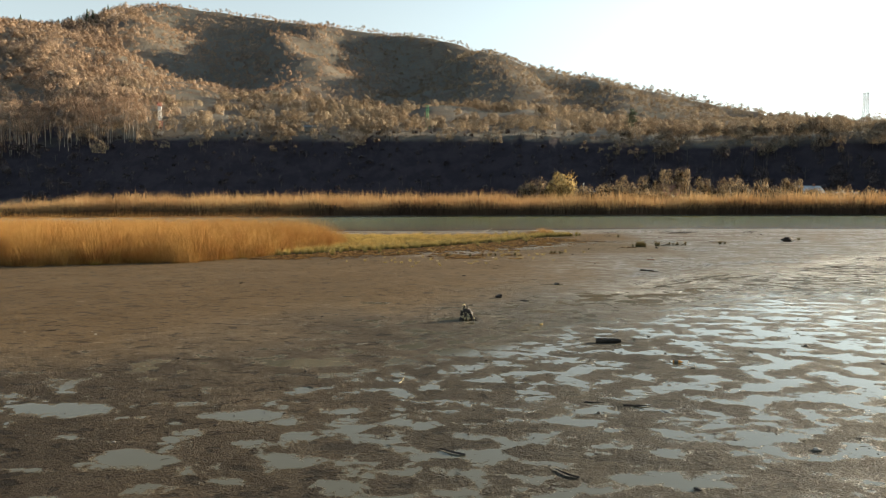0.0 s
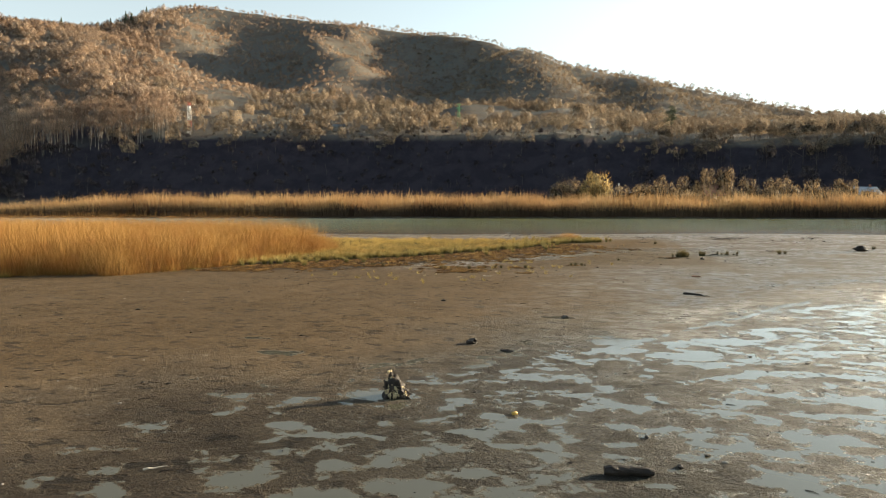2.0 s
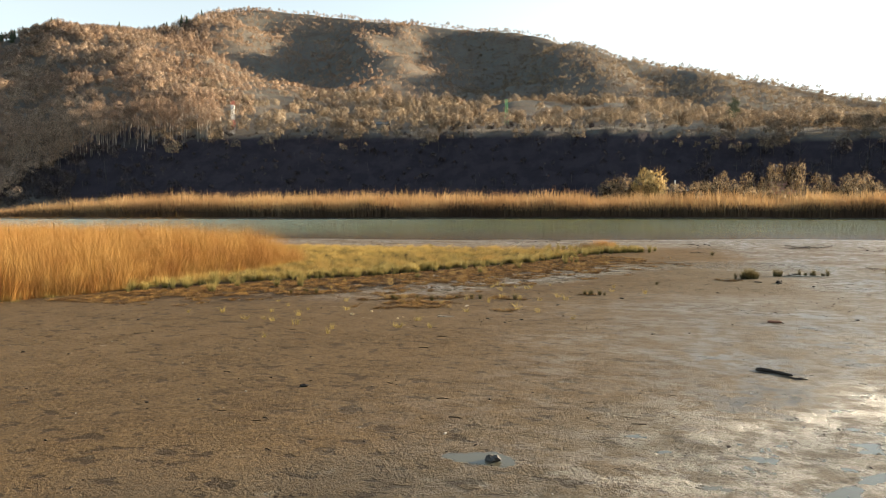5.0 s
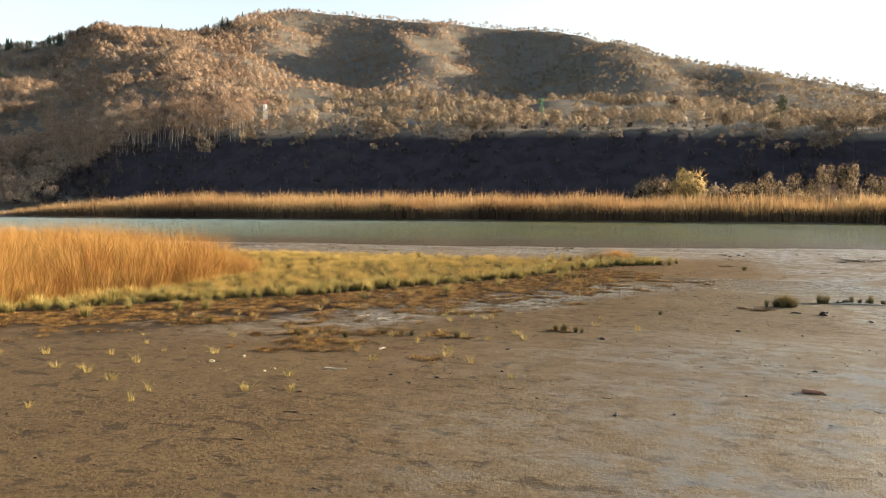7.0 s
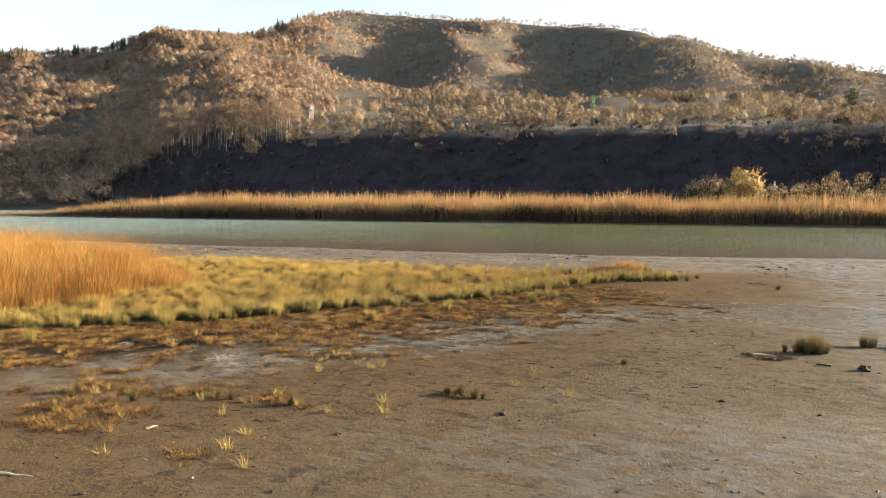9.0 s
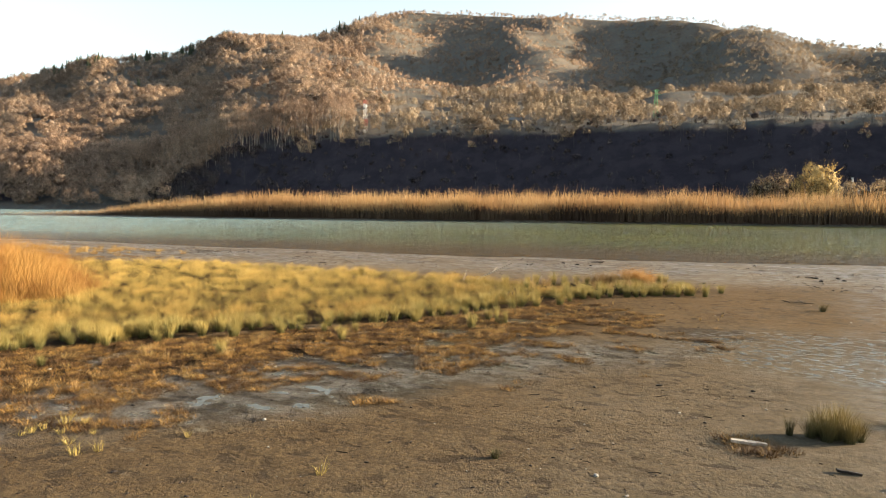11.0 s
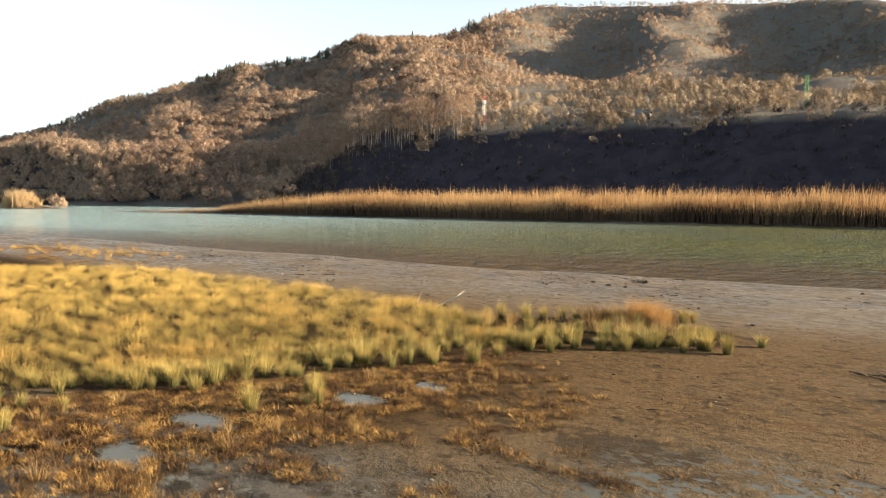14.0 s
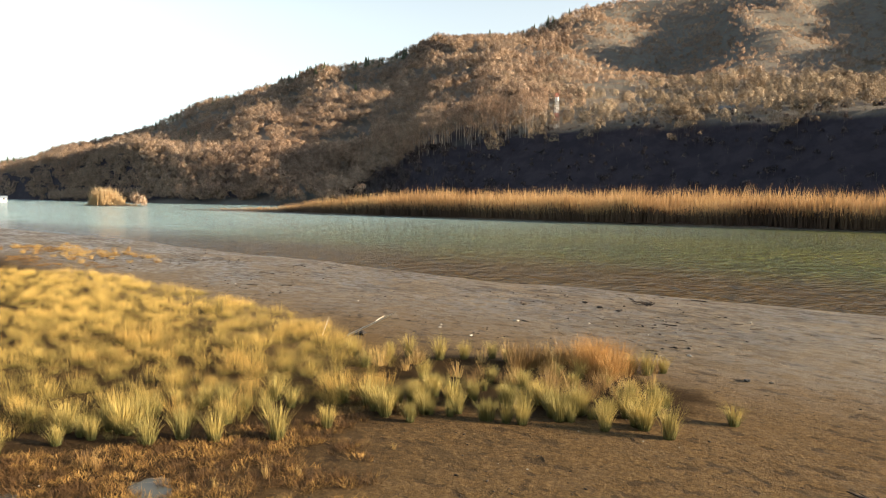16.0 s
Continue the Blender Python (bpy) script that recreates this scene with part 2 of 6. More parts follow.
    m.link(m.pos, warp.inputs["Vector"])
    bent = m.node("ShaderNodeVectorMath")
    bent.operation = "MULTIPLY_ADD"
    m.link(warp.outputs["Color"], bent.inputs[0])
    bent.inputs[1].default_value = (0.42, 0.42, 0.0)
    m.link(m.pos, bent.inputs[2])
    grain = m.math("ADD", m.ramp(y, 28.0, 46.0, 1.0, 0.72), m.math("MULTIPLY", m.ramp(y, 57.0, 63.0, 0.0, 0.3), m.ramp(y, 74.0, 80.0, 1.0, 0.65)))
    clod = m.voronoi(15.0, vec=bent.outputs[0])
    grit = m.noise(13.0, 5, 0.78)
    col = m.mix(m.ramp(big, 0.35, 0.65), (0.098, 0.063, 0.029), (0.124, 0.082, 0.040))
    col = m.mix(m.ramp(mid, 0.35, 0.7), col, (0.090, 0.057, 0.027))
    col = m.mix(m.math("MULTIPLY", m.ramp(grit, 0.38, 0.52, 0.85, 0.0), grain), col, (0.026, 0.019, 0.012))
    col = m.mix(m.ramp(fine, 0.42, 0.72, 0.0, 0.55), col, (0.152, 0.100, 0.046))
    col = m.mix(m.ramp(y, 60.0, 82.0, 0.1, 0.75), col, m.mix(m.ramp(fine, 0.4, 0.7), (0.098, 0.056, 0.020), (0.168, 0.102, 0.041)))
    col = m.mix(m.math("MULTIPLY", shore, 0.75), col, m.mix(m.ramp(mid, 0.35, 0.65), (0.190, 0.146, 0.098), (0.265, 0.210, 0.146)))
    # dips between the clods are darkened in colour to stand for their shading
    col = m.mix(m.math("MULTIPLY", m.ramp(clod, 0.32, 0.60, 0.0, 0.38), grain), col, (0.034, 0.023, 0.013))
    col = m.mix(m.math("MULTIPLY", damp, 0.8), col, m.mix(film, m.mix(m.ramp(x, -3.0, 6.0), (0.190, 0.142, 0.092), (0.126, 0.115, 0.085)), (0.098, 0.091, 0.068)))
    churn = m.ramp(m.noise(2.6, 5, 0.7, m.scaled(0.8, 1.3, 1.0), 0.5), 0.47, 0.57)
    churn = m.math("MULTIPLY", churn, m.math("MULTIPLY", m.ramp(m.noise(0.16, 3), 0.38, 0.58, 0.1, 0.75), m.ramp(y, 50.0, 60.0, 0.45, 0.7)))
    grey_side = m.math("MULTIPLY", m.ramp(m.math("ADD", x, m.math("MULTIPLY", wob, 0.3)), 3.0, 15.0), m.math("MULTIPLY", m.ramp(y, 26.0, 38.0), m.ramp(y, 74.0, 82.0, 0.65, 0.0)))
    col = m.mix(grey_side, col, m.mix(m.ramp(fine, 0.35, 0.7), (0.090, 0.074, 0.050), (0.130, 0.106, 0.072)))
    # the same painted shade, stronger, between the crumbs of the wet mud
    crumb_shade = m.math("MULTIPLY", wet, m.math("MULTIPLY", m.ramp(clod, 0.26, 0.52), m.math("MULTIPLY", m.ramp(m.noise(0.9, 3), 0.35, 0.55, 0.25, 0.8), m.ramp(x, -6.0, 5.0, 0.3, 1.0))))
    col = m.mix(crumb_shade, col, (0.048, 0.039, 0.026))
    col = m.mix(churn, col, (0.042, 0.028, 0.015))
    col = m.mix(m.math("MULTIPLY", pits, 0.8), col, (0.026, 0.018, 0.011))
    col = m.mix(m.math("MULTIPLY", spots, 0.75), col, (0.026, 0.018, 0.011))
    col = m.mix(m.math("MULTIPLY", peat, 0.85), col, (0.025, 0.016, 0.009))
    col = m.mix(pud, col, (0.070, 0.064, 0.044))
    rough = m.math("SUBTRACT", 0.88, m.math("ADD", m.math("MULTIPLY", damp, 0.2), m.math("MULTIPLY", film, 0.5)))
    rough = m.math("ADD", rough, m.math("MULTIPLY", m.math("SUBTRACT", mid, 0.5), 0.3), True)
    dry = m.math("SUBTRACT", 1.0, pud)
    m.set(col, m.math("ADD", m.math("MULTIPLY", rough, dry), m.math("MULTIPLY", pud, 0.07)), spec=m.math("ADD", m.math("SUBTRACT", m.ramp(y, 50.0, 70.0, 0.12, 0.05), m.math("MULTIPLY", peat, 0.04)), m.math("MULTIPLY", m.math("ADD", m.math("MULTIPLY", pud, m.ramp(x, -4.0, 9.0, 0.0, 0.8)), m.math("MULTIPLY", m.math("MULTIPLY", film, dry), 1.7)), 0.35)))
    m.put(m.b.inputs["Specular Tint"], m.mix(pud, (1.0, 1.0, 1.0), (1.0, 0.95, 0.76)))
    lumps = m.math("SUBTRACT", m.math("MULTIPLY", grit, 1.1), m.math("MULTIPLY", clod, m.ramp(m.noise(1.3, 3), 0.35, 0.6, 0.1, 0.6)))
    lumps = m.math("ADD", lumps, m.math("MULTIPLY", m.noise(6.0, 4, 0.6), 0.6))
    crumbs = m.math("ADD", lumps, m.math("MULTIPLY", m.noise(2.2, 3), 0.6))
    clods = m.math("SUBTRACT", crumbs, m.math("MULTIPLY", m.math("ADD", spots, m.math("MULTIPLY", pits, 0.5)), 0.35))
    m.bump(clods, 0.15, m.math("MULTIPLY", m.math("SUBTRACT", dry, m.math("MULTIPLY", film, 0.35), True), m.math("ADD", m.math("MULTIPLY", m.ramp(m.noise(0.2, 3), 0.35, 0.65, 0.28, 0.55), grain), m.math("MULTIPLY", m.math("MAXIMUM", wet, strip), 1.2))))
    return m.m


def land_material():
    """Hill pasture: dry grass and bare earth; the steep bank's shade is in its colour."""
    m = Mat("hill_ground")
    col = m.mix(m.ramp(m.noise(0.012, 4), 0.4, 0.6), (0.124, 0.110, 0.092), (0.105, 0.104, 0.091))
    col = m.mix(m.ramp(m.noise(0.09, 4, 0.65), 0.42, 0.66), col, (0.100, 0.076, 0.060))
    col = m.mix(m.ramp(m.noise(0.5, 3), 0.45, 0.7), col, (0.155, 0.126, 0.088))
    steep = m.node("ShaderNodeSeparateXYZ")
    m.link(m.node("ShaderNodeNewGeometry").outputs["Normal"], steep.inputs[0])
    # near-black ground that stands for the shade on the low steep bank
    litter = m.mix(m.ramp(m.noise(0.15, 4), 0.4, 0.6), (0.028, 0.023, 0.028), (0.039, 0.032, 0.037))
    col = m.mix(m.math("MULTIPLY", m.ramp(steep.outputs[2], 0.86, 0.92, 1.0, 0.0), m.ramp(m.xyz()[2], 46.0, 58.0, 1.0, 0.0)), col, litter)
    m.set(col, 0.95, spec=0.1)
    m.bump(m.noise(0.35, 5, 0.7), 1.2)
    return m.m


def water_material():
    m = Mat("lake_water")
    x, y, z = m.xyz()
    shallow = m.ramp(m.math("ADD", m.math("SUBTRACT", y, m.math("MULTIPLY", x, 0.17)), m.math("MULTIPLY", m.noise(0.05, 3), 10.0)), 115.0, 137.0, 1.0, 0.0)
    col = m.mix(m.ramp(m.noise(0.03, 3), 0.4, 0.6), (0.100, 0.094, 0.013), (0.074, 0.080, 0.018))
    # the pale sky mirrored to the left is put into the water's colour
    sky_sheen = m.ramp(m.math("ADD", x, m.math("MULTIPLY", m.noise(0.02, 3), 40.0)), -110.0, 15.0, 1.0, 0.0)
    col = m.mix(sky_sheen, col, (0.240, 0.325, 0.300))
    col = m.mix(m.math("MULTIPLY", shallow, 0.9), col, (0.070, 0.042, 0.018))
    m.set(col, 0.10, spec=m.math("MULTIPLY", m.ramp(x, -90.0, 25.0, 0.85, 0.30), m.math("SUBTRACT", 1.0, m.math("MULTIPLY", shallow, 0.5))))
    m.b.inputs["IOR"].default_value = 1.33
    r = m.math("ADD", m.math("MULTIPLY", m.noise(0.55, 3, 0.6, m.scaled(1.0, 0.8, 1.0), 0.3), 2.4), m.math("MULTIPLY", m.noise(1.5, 3, 0.6), 0.9))
    m.bump(r, 0.5, m.math("MULTIPLY", m.math("SUBTRACT", 1.0, m.math("MULTIPLY", shallow, 0.35)), m.math("MULTIPLY", m.ramp(m.noise(0.025, 2), 0.35, 0.65, 0.7, 1.3), m.ramp(x, -140.0, -20.0, 1.0, 0.8))))
    return m.m


MUD, LAND, WATER = mud_material(), land_material(), water_material()
REED = foliage("reed_stems", (0.380, 0.200, 0.052), (0.500, 0.298, 0.090), (0.320, 0.150, 0.036), 0.22, patch=0.5, mottle=1.1, deep=0.7)
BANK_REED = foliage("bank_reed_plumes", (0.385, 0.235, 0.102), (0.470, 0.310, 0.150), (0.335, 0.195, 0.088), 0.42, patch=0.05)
# stems of the far reeds, with the shade of their lower half in the colour
SHADED_STEM = foliage("shaded_reed_stems", (0.095, 0.060, 0.036), (0.140, 0.092, 0.055), (0.075, 0.046, 0.030), 0.03, patch=0.05)
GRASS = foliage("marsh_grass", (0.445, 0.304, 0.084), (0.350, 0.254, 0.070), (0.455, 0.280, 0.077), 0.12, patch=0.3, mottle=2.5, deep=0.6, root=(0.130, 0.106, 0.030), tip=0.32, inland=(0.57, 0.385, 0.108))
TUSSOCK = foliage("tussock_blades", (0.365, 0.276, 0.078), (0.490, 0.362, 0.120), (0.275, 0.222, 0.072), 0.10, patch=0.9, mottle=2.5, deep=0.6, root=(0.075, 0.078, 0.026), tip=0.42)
# darker copy of the tussock blades: their backlit look is in the colour
BACKLIT_TUSSOCK = foliage("backlit_tussock_blades", (0.190, 0.138, 0.044), (0.285, 0.205, 0.066), (0.150, 0.118, 0.042), 0.08, patch=0.9, mottle=2.5, deep=0.6, root=(0.050, 0.048, 0.020), tip=0.42)
RUST = foliage("rust_blades", (0.37, 0.190, 0.060), (0.50, 0.30, 0.11), None, 0.25, root=(0.15, 0.085, 0.03), tip=0.5)
STRAW = foliage("straw_blades", (0.34, 0.215, 0.075), (0.45, 0.32, 0.13), (0.22, 0.13, 0.05), 0.2, patch=1.0)
OLD_WALL = plain("old_plaster", (0.17, 0.15, 0.12), (0.22, 0.19, 0.155), 0.7, 0.9, bump=0.01)
# dark feet under golden tips put the mats' own shade into the colour
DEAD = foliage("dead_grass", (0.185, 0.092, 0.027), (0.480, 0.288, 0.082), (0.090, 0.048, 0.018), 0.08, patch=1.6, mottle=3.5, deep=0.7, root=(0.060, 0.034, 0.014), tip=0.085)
LEAVES = foliage("reed_leaves", (0.300, 0.150, 0.042), (0.440, 0.260, 0.080), (0.200, 0.092, 0.028), 0.2, patch=0.8, mottle=1.6, deep=0.6)
TWIGS = foliage("bare_twigs", (0.354, 0.244, 0.164), (0.414, 0.298, 0.206), (0.310, 0.208, 0.141), 0.3, 0.9, patch=0.012, mottle=0.5, deep=0.4, gaps=0.532)
TWIGS_GREY = foliage("grey_twigs", (0.262, 0.196, 0.130), (0.312, 0.240, 0.162), (0.222, 0.162, 0.108), 0.3, 0.9, patch=0.02, mottle=0.5, deep=0.4, gaps=0.532)
NEEDLES = foliage("needles", (0.066, 0.082, 0.046), (0.088, 0.104, 0.058), None, 0.1, 0.8)
# near-black copy of the twigs: the bank's shade is put into the colour
SHADED_SCRUB = foliage("shaded_scrub_twigs", (0.062, 0.045, 0.042), (0.086, 0.064, 0.056), None, 0.1, 0.9, gaps=0.53)
WILLOW = foliage("willow_twigs", (0.350, 0.242, 0.088), (0.420, 0.300, 0.122), None, 0.35, mottle=0.8, gaps=0.52)
BARK = plain("bark", (0.096, 0.072, 0.054), (0.156, 0.126, 0.096), 3, 0.9, bump=0.03)
PALE_BARK = plain("pale_bark", (0.216, 0.182, 0.144), (0.278, 0.250, 0.211), 1.2, 0.85, bump=0.02)
WET_WOOD = plain("wet_wood", (0.016, 0.012, 0.009), (0.042, 0.031, 0.023), 9, 0.6, bump=0.012, bscale=60, spec=0.2)
DRY_WOOD = plain("weathered_wood", (0.368, 0.312, 0.240), (0.496, 0.440, 0.360), 8, 0.8, bump=0.006, bscale=70)
RED_WOOD = plain("reddish_wood", (0.20, 0.085, 0.05), (0.30, 0.14, 0.085), 10, 0.65, bump=0.008, bscale=60)
STONE = plain("stone", (0.036, 0.031, 0.026), (0.060, 0.054, 0.045), 12, 0.8, bump=0.01)
SPRIG = foliage("sprig_blades", (0.330, 0.250, 0.072), (0.460, 0.340, 0.110), None, 0.15)
CRUST = plain("pale_crust", (0.40, 0.31, 0.17), (0.56, 0.46, 0.28), 16, 0.85, bump=0.006, bscale=50)
SHELL = plain("pale_scrap", (0.240, 0.215, 0.175), (0.300, 0.275, 0.230), 14, 0.6, bump=0.003)
RED_PAINT = plain("red_paint", (0.40, 0.09, 0.07), (0.34, 0.08, 0.06), 0.8, 0.6, bump=0)
WHITE_PAINT = plain("white_paint", (0.562, 0.555, 0.540), (0.495, 0.488, 0.465), 0.8, 0.6, bump=0)
GREEN_PAINT = plain("green_paint", (0.10, 0.30, 0.12), (0.14, 0.36, 0.15), 0.8, 0.6, bump=0)
STEEL = plain("galvanised_steel", (0.36, 0.36, 0.36), (0.46, 0.46, 0.45), 1.5, 0.5, 0.7, bump=0)
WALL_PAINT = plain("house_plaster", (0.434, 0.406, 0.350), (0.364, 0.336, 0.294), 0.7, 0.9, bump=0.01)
PINK_WALL = plain("pink_plaster", (0.42, 0.20, 0.22), (0.36, 0.17, 0.19), 0.7, 0.9, bump=0.01)
ROOF_SHEET = plain("roof_sheet", (0.231, 0.264, 0.275), (0.286, 0.314, 0.319), 0.8, 0.45, 0.3, bump=0.01, bscale=4)
DULL_ROOF = plain("dull_roof_sheet", (0.085, 0.098, 0.102), (0.115, 0.128, 0.130), 0.8, 0.75, bump=0.01, bscale=4)
ROOF_TILE = plain("roof_tile", (0.20, 0.09, 0.06), (0.27, 0.13, 0.09), 1.5, 0.8, bump=0.02, bscale=6)
PANE = plain("window_pane", (0.03, 0.035, 0.04), (0.05, 0.055, 0.06), 1.0, 0.08, bump=0)
AMBER = plain("amber_plastic", (0.50, 0.20, 0.03), (0.60, 0.28, 0.05), 20, 0.35, bump=0)
DARK_LABEL = plain("dark_label", (0.04, 0.035, 0.03), (0.07, 0.06, 0.05), 20, 0.5, bump=0)
YELLOW_TIN = plain("yellow_tin", (0.450, 0.270, 0.045), (0.495, 0.330, 0.075), 20, 0.4, bump=0)

# ---- helpers for meshes and scattering ----


def lattice(ix, iy, seed):
    h = (ix * 374761393 + iy * 668265263 + seed * 974634541).astype(np.int64) & 0x7FFFFFFF
    h = ((h ^ (h >> 13)) * 1274126177) & 0x7FFFFFFF
    h = (h ^ (h >> 16)) & 0xFFFF
    return h / 65535.0


def vnoise(x, y, scale, seed=0):
    """Value noise in 0..1 with cells of that many metres."""
    x, y = np.asarray(x, float) / scale, np.asarray(y, float) / scale
    ix, iy = np.floor(x).astype(np.int64), np.floor(y).astype(np.int64)
    fx, fy = x - ix, y - iy
    fx, fy = fx * fx * (3 - 2 * fx), fy * fy * (3 - 2 * fy)
    a, b = lattice(ix, iy, seed), lattice(ix + 1, iy, seed)
    c, d = lattice(ix, iy + 1, seed), lattice(ix + 1, iy + 1, seed)
    return (a * (1 - fx) + b * fx) * (1 - fy) + (c * (1 - fx) + d * fx) * fy


def fbm(x, y, scale, octaves=4, seed=0):
    total, amp, norm = 0.0, 1.0, 0.0
    for k in range(octaves):
        total = total + amp * vnoise(x, y, scale / 2 ** k, seed + 17 * k)
        norm += amp
        amp *= 0.5
    return total / norm


def step01(v, lo, hi):
    t = np.clip((v - lo) / (hi - lo), 0, 1)
    return t * t * (3 - 2 * t)


def inside(poly, x, y):
    """Whether points lie in a polygon."""
    hit = np.zeros(np.shape(x), bool)
    for (x0, y0), (x1, y1) in zip(poly, poly[1:] + poly[:1]):
        if y0 != y1:
            hit ^= ((y0 > y) != (y1 > y)) & (x < (x1 - x0) * (y - y0) / (y1 - y0) + x0)
    return hit


def away(line, x, y):
    """Distance of points from an open line."""
    best = np.full(np.shape(x), 1e9)
    for (x0, y0), (x1, y1) in zip(line, line[1:]):
        dx, dy = x1 - x0, y1 - y0
        t = np.clip(((x - x0) * dx + (y - y0) * dy) / (dx * dx + dy * dy), 0, 1)
        best = np.minimum(best, np.hypot(x - x0 - t * dx, y - y0 - t * dy))
    return best


def mesh_from(name, verts, faces, materials, smooth=False, slots=None, normals=None):
    """A mesh from arrays of vertices and of triangles or quads; normals, one a vertex, round it off."""
    me = bpy.data.meshes.new(name)
    verts, faces = np.asarray(verts, np.float32), np.asarray(faces, np.int32)
    n, k = faces.shape
    me.vertices.add(len(verts))
    me.vertices.foreach_set("co", verts.ravel())
    me.loops.add(n * k)
    me.loops.foreach_set("vertex_index", faces.ravel())
    me.polygons.add(n)
    me.polygons.foreach_set("loop_start", np.arange(0, n * k, k, dtype=np.int32))
    me.polygons.foreach_set("loop_total", np.full(n, k, np.int32))
    for mt in materials:
        me.materials.append(mt)
    if slots is not None:
        me.polygons.foreach_set("material_index", np.asarray(slots, np.int32))
    me.polygons.foreach_set("use_smooth", np.full(n, smooth))
    me.update(calc_edges=True)
    if normals is not None:
        me.normals_split_custom_set_from_vertices(normals.astype(np.float32))
    return me


def rounded(tv):
    """Normals that make a crown of loose sprays shade as one round body."""
    n = tv - np.array([0.0, 0.0, 0.42])
    n = n / (np.linalg.norm(n, axis=1)[:, None] + 1e-6) + np.array([0.0, 0.0, 0.22])
    return n / np.linalg.norm(n, axis=1)[:, None]


def scatter(name, templates, x, y, z, size, materials, stretch=None, lean=0.0, full=False):
    """One mesh of many turned and sized copies of template meshes (verts, triangles, slots)."""
    rng = np.random.default_rng(len(x) + 5)
    which = rng.integers(0, len(templates), len(x))
    V, F, S, N, base = [], [], [], [], 0
    for k, (tv, tf, ts, *tn) in enumerate(templates):
        if full:
            tn = tn[0] if tn else rounded(tv)
        i = np.nonzero(which == k)[0]
        if not len(i):
            continue
        a = rng.uniform(0, 2 * math.pi, len(i))
        c, s = np.cos(a)[:, None], np.sin(a)[:, None]
        sz = size[i][:, None]
        st = sz if stretch is None else (size[i] * stretch[i])[:, None]
        hx = (tv[None, :, 0] * c - tv[None, :, 1] * s) * sz
        hy = (tv[None, :, 0] * s + tv[None, :, 1] * c) * sz
        hz = tv[None, :, 2] * st
        v = np.stack([hx + x[i][:, None] + lean * hz * rng.normal(0, 1, (len(i), 1)), hy + y[i][:, None] + lean * hz * rng.normal(0, 1, (len(i), 1)), hz + z[i][:, None]], -1)
        f = tf[None] + (np.arange(len(i)) * len(tv))[:, None, None] + base
        if full:
            N.append(np.stack([tn[None, :, 0] * c - tn[None, :, 1] * s, tn[None, :, 0] * s + tn[None, :, 1] * c, np.repeat(tn[None, :, 2], len(i), 0)], -1).reshape(-1, 3))
        V.append(v.reshape(-1, 3))
        F.append(f.reshape(-1, 3))
        S.append(np.tile(ts, len(i)))
        base += len(i) * len(tv)
    return new(name, mesh_from(name, np.concatenate(V), np.concatenate(F), materials, full, np.concatenate(S), np.concatenate(N) if full else None))


def part(name, bm, material, parent=None, label="", smooth=False):
    """Links a bmesh as one mesh object under a thing."""
    me = bpy.data.meshes.new(name)
    bm.to_mesh(me)
    bm.free()
    me.materials.append(material)
    if smooth:
        me.polygons.foreach_set("use_smooth", np.full(len(me.polygons), True))
    ob = new(name, me)
    ob.parent = parent
    if label:
        ob["label"] = label
    return ob


def empty(name, x, y, z=0.0, rz=0.0):
    ob = new(name)
    ob.empty_display_size = 0.2
    ob.matrix_basis = pose(x, y, z, 0, 0, rz)
    return ob


def tube(bm, pts, radii, sides=8, cap=True):
    """A tapering round bar along points."""
    rings = []
    pts = [Vector(p) for p in pts]
    for i, p in enumerate(pts):
        d = (pts[min(i + 1, len(pts) - 1)] - pts[max(i - 1, 0)]).normalized()
        u = d.orthogonal().normalized() if abs(d.z) > 0.95 else d.cross(Vector((0, 0, 1))).normalized()
        w = d.cross(u)
        rings.append([bm.verts.new(p + (u * math.cos(2 * math.pi * k / sides) + w * math.sin(2 * math.pi * k / sides)) * radii[i]) for k in range(sides)])
    for a, b in zip(rings, rings[1:]):
        for k in range(sides):
            bm.faces.new((a[k], a[(k + 1) % sides], b[(k + 1) % sides], b[k]))
    if cap:
        bm.faces.new(rings[0][::-1])
        bm.faces.new(rings[-1])


def box(bm, x0, y0, z0, x1, y1, z1):
    v = [bm.verts.new((x, y, z)) for z in (z0, z1) for x, y in ((x0, y0), (x1, y0), (x1, y1), (x0, y1))]
    for f in ((3, 2, 1, 0), (4, 5, 6, 7), (0, 1, 5, 4), (1, 2, 6, 5), (2, 3, 7, 6), (3, 0, 4, 7)):
        bm.faces.new([v[i] for i in f])

# ---- the lie of the land ----
CX, CY = 8.0, 50.0                    # the valley's middle, for bearings (degrees left of +y)
NEAR_SHORE = ((-900, -150), (-400, 40), (-150, 82), (-89, 95.0), (-61, 98.8), (-38, 99.8), (-19, 101.6), (-4, 103.6), (7.4, 106.0), (14, 108.0), (28, 111.5), (54, 113), (120, 112), (500, 130), (900, 150))
FAR_SHORE = ((-240, 176), (-192, 175), (-173, 181), (-109, 189), (-57, 196), (-16, 205), (14, 207), (53, 212), (103, 213), (250, 222), (500, 250), (900, 300))
